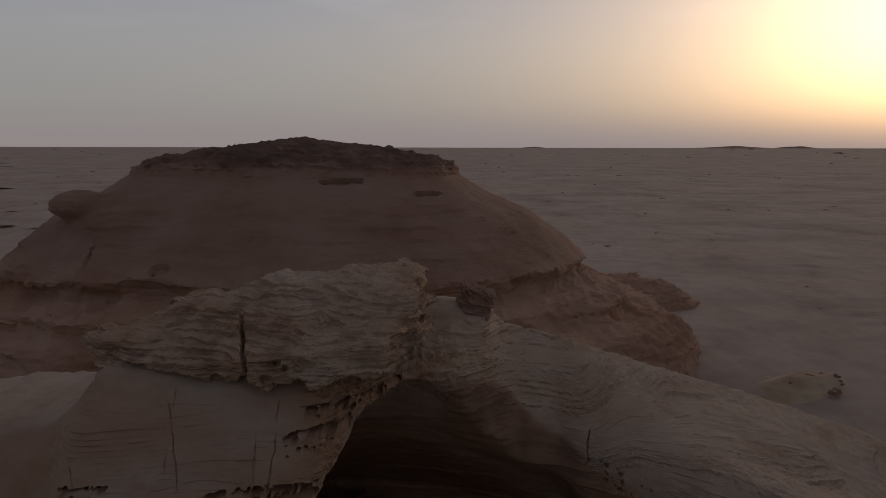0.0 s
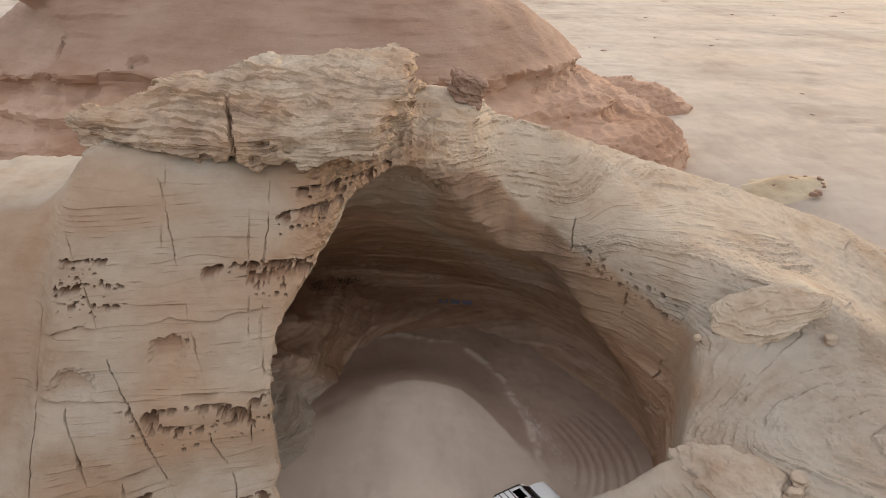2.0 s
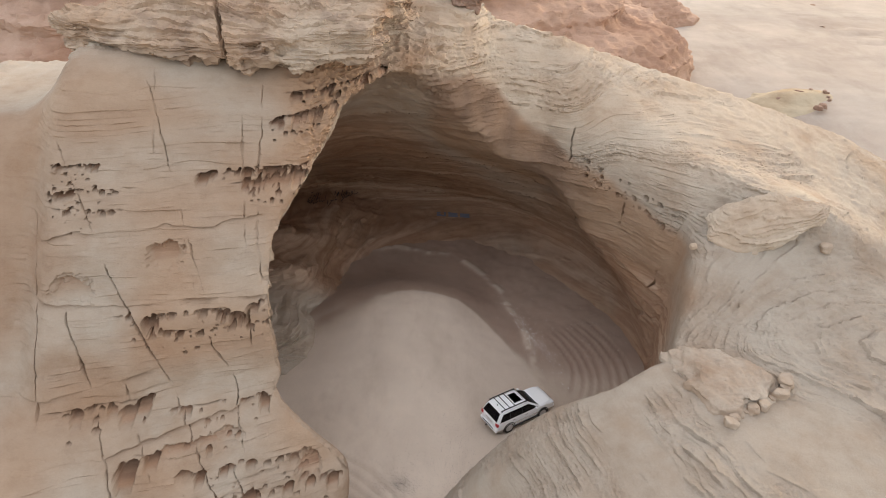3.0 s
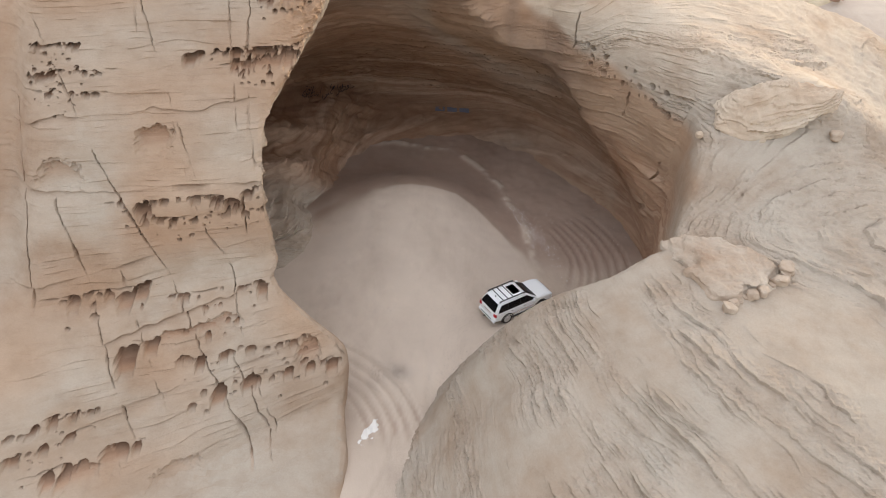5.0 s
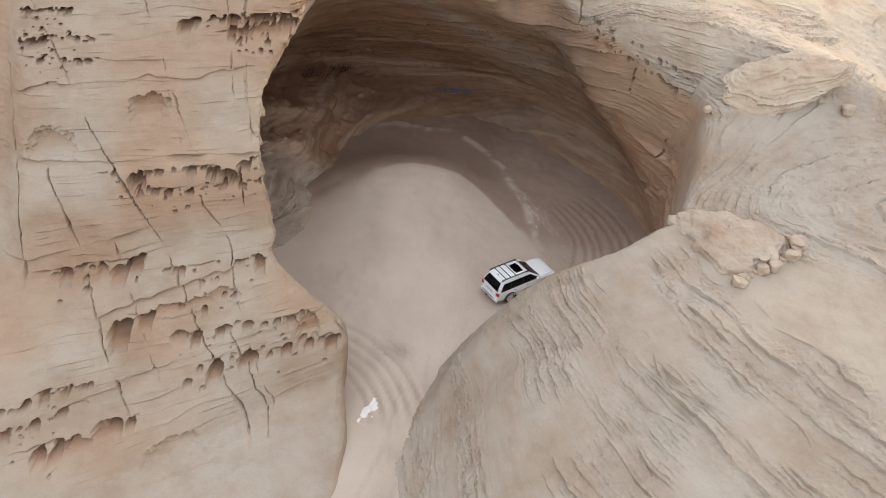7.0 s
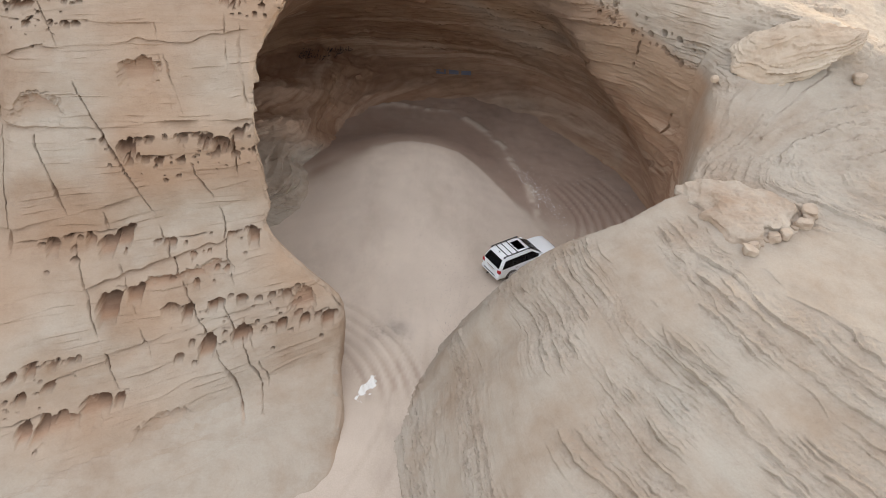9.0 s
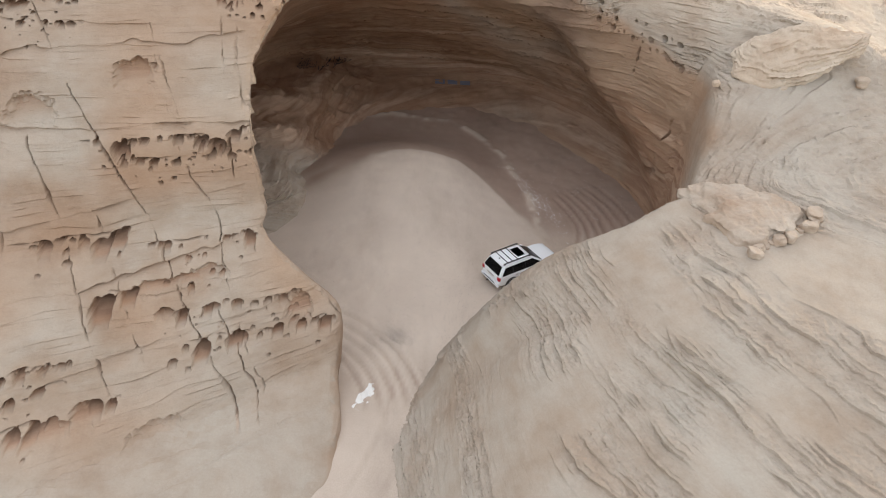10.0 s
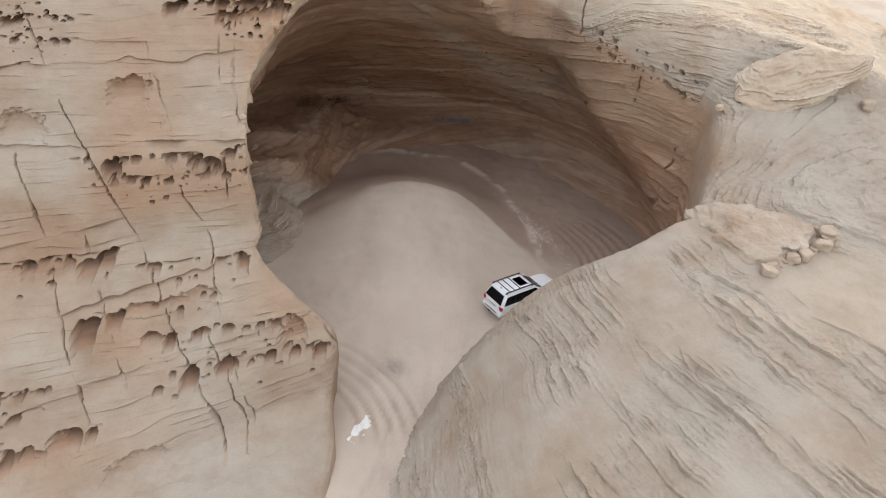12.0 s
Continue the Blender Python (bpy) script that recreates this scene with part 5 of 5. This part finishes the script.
    part("rear_window", end_glass(False, 1.22, 1.73, 0.15), GLASS, car, "dark tinted rear window")
    part("sunroof", box(bmesh.new(), (-0.42, 0, 1.885), (0.62, 0.92, 0.02), 0.008), GLASS, car, "dark glass sunroof")
    for x in (-0.86, -1.28, -1.66):
        part("roof_bar", box(bmesh.new(), (x, 0, 1.905), (0.06, 1.4, 0.035), 0.01), TRIM, car, "black roof cross bar")
    part("spoiler", box(bmesh.new(), (-2.00, 0, 1.83), (0.30, 1.30, 0.05), 0.022), PAINT, car)
    part("rear_bumper", box(bmesh.new(), (-2.46, 0, 0.52), (0.20, 1.84, 0.24), 0.06), PAINT, car)
    part("front_bumper", box(bmesh.new(), (2.42, 0, 0.52), (0.22, 1.74, 0.26), 0.07), PAINT, car)
    part("grille", box(bmesh.new(), (2.47, 0, 0.82), (0.06, 0.9, 0.2), 0.02), TRIM, car, "dark front grille")
    part("bumper_step", box(bmesh.new(), (-2.54, 0, 0.60), (0.08, 1.2, 0.05), 0.015), TRIM, car, "black bumper step")
    part("number_plate", box(bmesh.new(), (-2.475, 0, 0.86), (0.02, 0.52, 0.12), 0.004), plain("plate_white", (0.7, 0.7, 0.68), 0.4), car, "white number plate with dark bars")
    part("tailgate_trim", box(bmesh.new(), (-2.47, 0, 0.97), (0.03, 0.8, 0.05), 0.01), CHROME, car, "chrome tailgate strip")
    part("tow_hitch", box(bmesh.new(), (-2.60, 0.1, 0.42), (0.18, 0.08, 0.08), 0.01), TRIM, car, "rusty tow hitch")
    bm = bmesh.new()
    bmesh.ops.create_cone(bm, cap_ends=True, segments=8, radius1=0.05, radius2=0.02, depth=0.10, matrix=Matrix.Translation((-1.85, 0, 1.93)))
    part("antenna", bm, TRIM, car, "black roof antenna")
    part("underbody", box(bmesh.new(), (0, 0, 0.40), (4.3, 1.6, 0.14), 0.03), TRIM, car, "dark underbody")
    return car


car = build_car()
CAR_X, CAR_Y = 6.35, 36.75
car.matrix_world = pose(CAR_X, CAR_Y, ground_at(CAR_X, CAR_Y) + 0.02, 0, 0, 31)


# ---- painted writing on the wall of the hollow ----
def wall_writing(name, bm_or_text, x_left, width, z_mid, mat, label, words=1):
    """Flat black lettering laid 2 cm before the wall of the hollow, following it."""
    data = bpy.data.curves.new(name, "FONT")
    data.body = bm_or_text
    data.size = 1.0
    tmp = new(name, data)
    deps = bpy.context.evaluated_depsgraph_get()
    me = bpy.data.meshes.new_from_object(tmp.evaluated_get(deps))
    bpy.data.objects.remove(tmp)
    co = np.empty(len(me.vertices) * 3, np.float32)
    me.vertices.foreach_get("co", co)
    co = co.reshape(-1, 3)
    lo, hi = co.min(0), co.max(0)
    k = width / (hi[0] - lo[0])
    for v, c in zip(me.vertices, co):
        x, z = x_left + (c[0] - lo[0]) * k, z_mid + (c[1] - (lo[1] + hi[1]) / 2) * k
        hit = ARCH_TREE.ray_cast(Vector((x, 58, z + 1.2)), Vector((0, 1, -0.2)).normalized())[0]
        v.co = hit - Vector((0, 0.03, -0.006)) if hit else Vector((x, 64, z))
    thing = tagged(new(name), label, "writing")
    order = np.sort(co[:, 0])
    gaps = np.sort(order[:-1][np.argsort(np.diff(order))[-(words - 1):]]) if words > 1 else []
    group = np.searchsorted(gaps, co[:, 0] - 1e-5)
    place = np.array([v.co[:] for v in me.vertices])
    faces = [tuple(p.vertices) for p in me.polygons]
    for k in range(words):
        mine = [f for f in faces if group[f[0]] == k]
        used = sorted({i for f in mine for i in f})
        back = {i: n for n, i in enumerate(used)}
        word = bpy.data.meshes.new("word")
        word.from_pydata(place[used].tolist(), [], [[back[i] for i in f] for f in mine])
        word.materials.append(mat)
        new("word", word).parent = thing
    bpy.data.meshes.remove(me)
    return thing


BLACK = plain("black_spray_paint", (0.012, 0.012, 0.014), 0.7)
KEEP_CLEAN = "\uFE94\uFED3\uFE8E\uFEC8\uFEE8\uFEDF\uFE8D \uFEF0\uFEE0\uFECB \uFE8D\uFEEE\uFEC8\uFED3\uFE8E\uFEA3"
wall_writing("wall_writing", KEEP_CLEAN, -12.6, 4.9, 2.9, BLACK, "black sprayed Arabic words on the hollow's wall", 3)
BLUE = plain("faded_blue_paint", (0.16, 0.17, 0.22), 0.8)
wall_writing("faded_writing", "\u25AC \u25AC \u25AC", 0.8, 3.4, 1.6, BLUE, "faded blue paint marks low on the hollow's wall", 3)


# ---- patches on the valley floor ----
def patch(name, cx, cy, size, turn, seed, mat, label, lift=0.02):
    """A thin ragged patch that follows the ground."""
    n = 70
    u = np.linspace(-1, 1, n)
    gu, gv = [a.ravel() for a in np.meshgrid(u, u, indexing="ij")]
    px, py = gu * size[0] / 2, gv * size[1] / 2
    c, s2 = math.cos(radians(turn)), math.sin(radians(turn))
    wx, wy = cx + px * c - py * s2, cy + px * s2 + py * c
    keep = gu ** 2 + gv ** 2 + 0.95 * fractal(wx, wy, wx * 0, 0.09 * max(size), 4, seed) < 0.5
    i = np.arange(n * n).reshape(n, n)
    q = np.stack([i[:-1, :-1], i[1:, :-1], i[1:, 1:], i[:-1, 1:]], -1).reshape(-1, 4)
    q = q[keep[q].all(1)]
    z = np.array([ground_at(a, b) for a, b in zip(wx, wy)]) + lift
    used, inv = np.unique(q, return_inverse=True)
    return tagged(new(name, mesh_of(name, np.stack([wx, wy, z], 1)[used], inv.reshape(-1, 4), mat)), label, "ground patch")


CHALK = plain("chalky_crust", (0.74, 0.72, 0.68), 0.9)
patch("chalk_patch", -3.15, 26.3, (0.75, 3.0), -24, 3.0, CHALK, "white chalky crust on the sand beside the cliff")
ASH = plain("ashy_grit", (0.13, 0.115, 0.105), 0.95)
rnd = random.Random(8)
spots = [(-1.7 + rnd.gauss(0, 0.40 + 0.5 * (k % 3 == 0)) + 0.5 * (k % 5 - 2) * (k % 2), 30.9 + rnd.gauss(0, 0.45 + 0.9 * (k % 3 == 0))) for k in range(2600)]
scatter("campfire_grit", [(x, y, ground_at(x, y) + 0.005, rnd.choice((0.008, 0.010, 0.013, 0.018))) for x, y in spots], ASH, "dark ashy grit of an old campfire on sand", "stuff", 0.4)
spots = [(8.6 + 0.6 * a_ + rnd.gauss(0, 0.35), 45.5 - 1.6 * a_ + rnd.gauss(0, 0.6)) for a_ in (rnd.gauss(0, 1.2) for _ in range(300))]
scatter("chalk_grit", [(x, y, ground_at(x, y) + 0.005, rnd.choice((0.02, 0.03, 0.05))) for x, y in spots if 33 < y < 56], CHALK, "pale chalky grit strewn on the hollow's floor", "stuff", 0.4)

# ---- desert beyond ----
YELLOW = sandstone("yellow_sand", (0.56, 0.47, 0.34), (0.53, 0.43, 0.30), (0.48, 0.39, 0.27), 2.0)


def mound_mesh(name, size, seed, mat):
    sx, sy, sz = size

    def field(x, y, z):
        r = np.sqrt((x / sx) ** 2 + (y / sy) ** 2) * 2
        return (z - sz * (1 - step01(0.1, 1.0, r)) + 0.3 * sz * fractal(x, y, z, 0.3 * sx, 3, seed)) * 0.8 + np.maximum(r - 1.0, 0) * sz

    v, q = surface(field, (-sx * 0.7, -sy * 0.7, -1.5), (sx * 0.7, sy * 0.7, sz * 1.5), sx / 40)
    return mesh_of(name, v, q, mat)


mound = tagged(new("sand_mound", mound_mesh("sand_mound", (15, 9, 1.5), 4.0, YELLOW)), "pale yellow sand mound strewn with dark rocks", "mound")
mound.matrix_world = pose(52, 95, ground_at(52, 95) - 0.3, 0, 0, 12)
rnd = random.Random(21)
for k in range(11):
    a = rnd.uniform(0, 6.28)
    x, y, r = 51.0 + 6.0 * math.cos(a) * rnd.uniform(0.4, 1), 93.0 + 4.0 * math.sin(a) * rnd.uniform(0.4, 1), rnd.uniform(0.3, 0.85)
    rock_at("rock", x, y, (r * 1.6, r, r * 0.8), 50.0 + k, FAR_STONE, "dark brown rock lying on yellow sand", "rock", (0, 0, rnd.uniform(0, 180)), -0.4, group="rocks on the mound", z=ground_at(x, y))

# wind-heaped hummocks on the near plain
def low_mounds(name, places, mat, label):
    sides = 12
    ring = np.linspace(0, 2 * math.pi, sides, endpoint=False)
    vs, fs = [], []
    for x, y, z, r, h, turn in places:
        base = len(vs)
        for f, k in ((1.0, -0.3), (0.62, 0.55), (0.25, 0.95)):
            for a in ring:
                q = r * f * (1 + 0.25 * math.sin(2 * a + turn) + 0.15 * math.sin(5 * a + 3 * turn))
                vs.append((x + 1.5 * q * math.cos(a), y + q * math.sin(a), z + h * k))
        vs.append((x, y, z + h))
        for j in range(2):
            for k in range(sides):
                fs.append((base + j * sides + k, base + j * sides + (k + 1) % sides, base + (j + 1) * sides + (k + 1) % sides, base + (j + 1) * sides + k))
        for k in range(sides):
            fs.append((base + 2 * sides + k, base + 2 * sides + (k + 1) % sides, base + 3 * sides))
    me = bpy.data.meshes.new(name)
    me.from_pydata(vs, [], fs)
    me.polygons.foreach_set("use_smooth", [True] * len(me.polygons))
    me.materials.append(mat)
    return tagged(new(name, me), label, "hummocks", kind="stuff")


rnd = random.Random(33)
places = []
for k in range(420):
    far = 105 * (1500 / 105) ** rnd.random()
    bearing = rnd.uniform(-44, 44)
    x, y = far * math.sin(radians(bearing)), far * math.cos(radians(bearing))
    if (-100 < x < 70 and 60 < y < 175) or (x < 45 and y < 80):
        continue
    r = rnd.uniform(0.8, 3.5) * (0.7 + far / 250)
    places.append((x, y, ground_at(x, y), r, r * rnd.uniform(0.03, 0.08), rnd.uniform(0, 6)))
low_mounds("sand_hummocks", places, SAND, "low wind-heaped sand hummocks on the plain")

# low ledges and outcrops far over the plain, too many and small to tell apart
places = []
for k in range(220):
    far = 130 * (4000 / 130) ** rnd.random()
    bearing = rnd.uniform(-42, 42)
    x, y = far * math.sin(radians(bearing)), far * math.cos(radians(bearing))
    if -95 < x < 75 and 60 < y < 170:
        continue
    big = rnd.random() < 0.12
    places.append((x, y, ground_at(x, y) + 0.0, rnd.uniform(0.5, 1.3) * (0.6 + far / 320) * (2.2 if big else 1)))
scatter("distant_outcrops", places, FAR_STONE, "low brown rock outcrops scattered over the desert plain", "stuff", 0.13)
for x, y, wide in ((1750, 4300, 260), (2150, 4300, 190), (560, 4400, 120), (-900, 4400, 160)):
    hill = tagged(new("far_hill", mound_mesh("far_hill", (wide * 2, wide, wide * 0.07), x * 0.01, FAR_STONE)), "low brown ridge on the desert's horizon", "hill")
    hill.matrix_world = pose(x, y, ground_at(x, y) - 2)
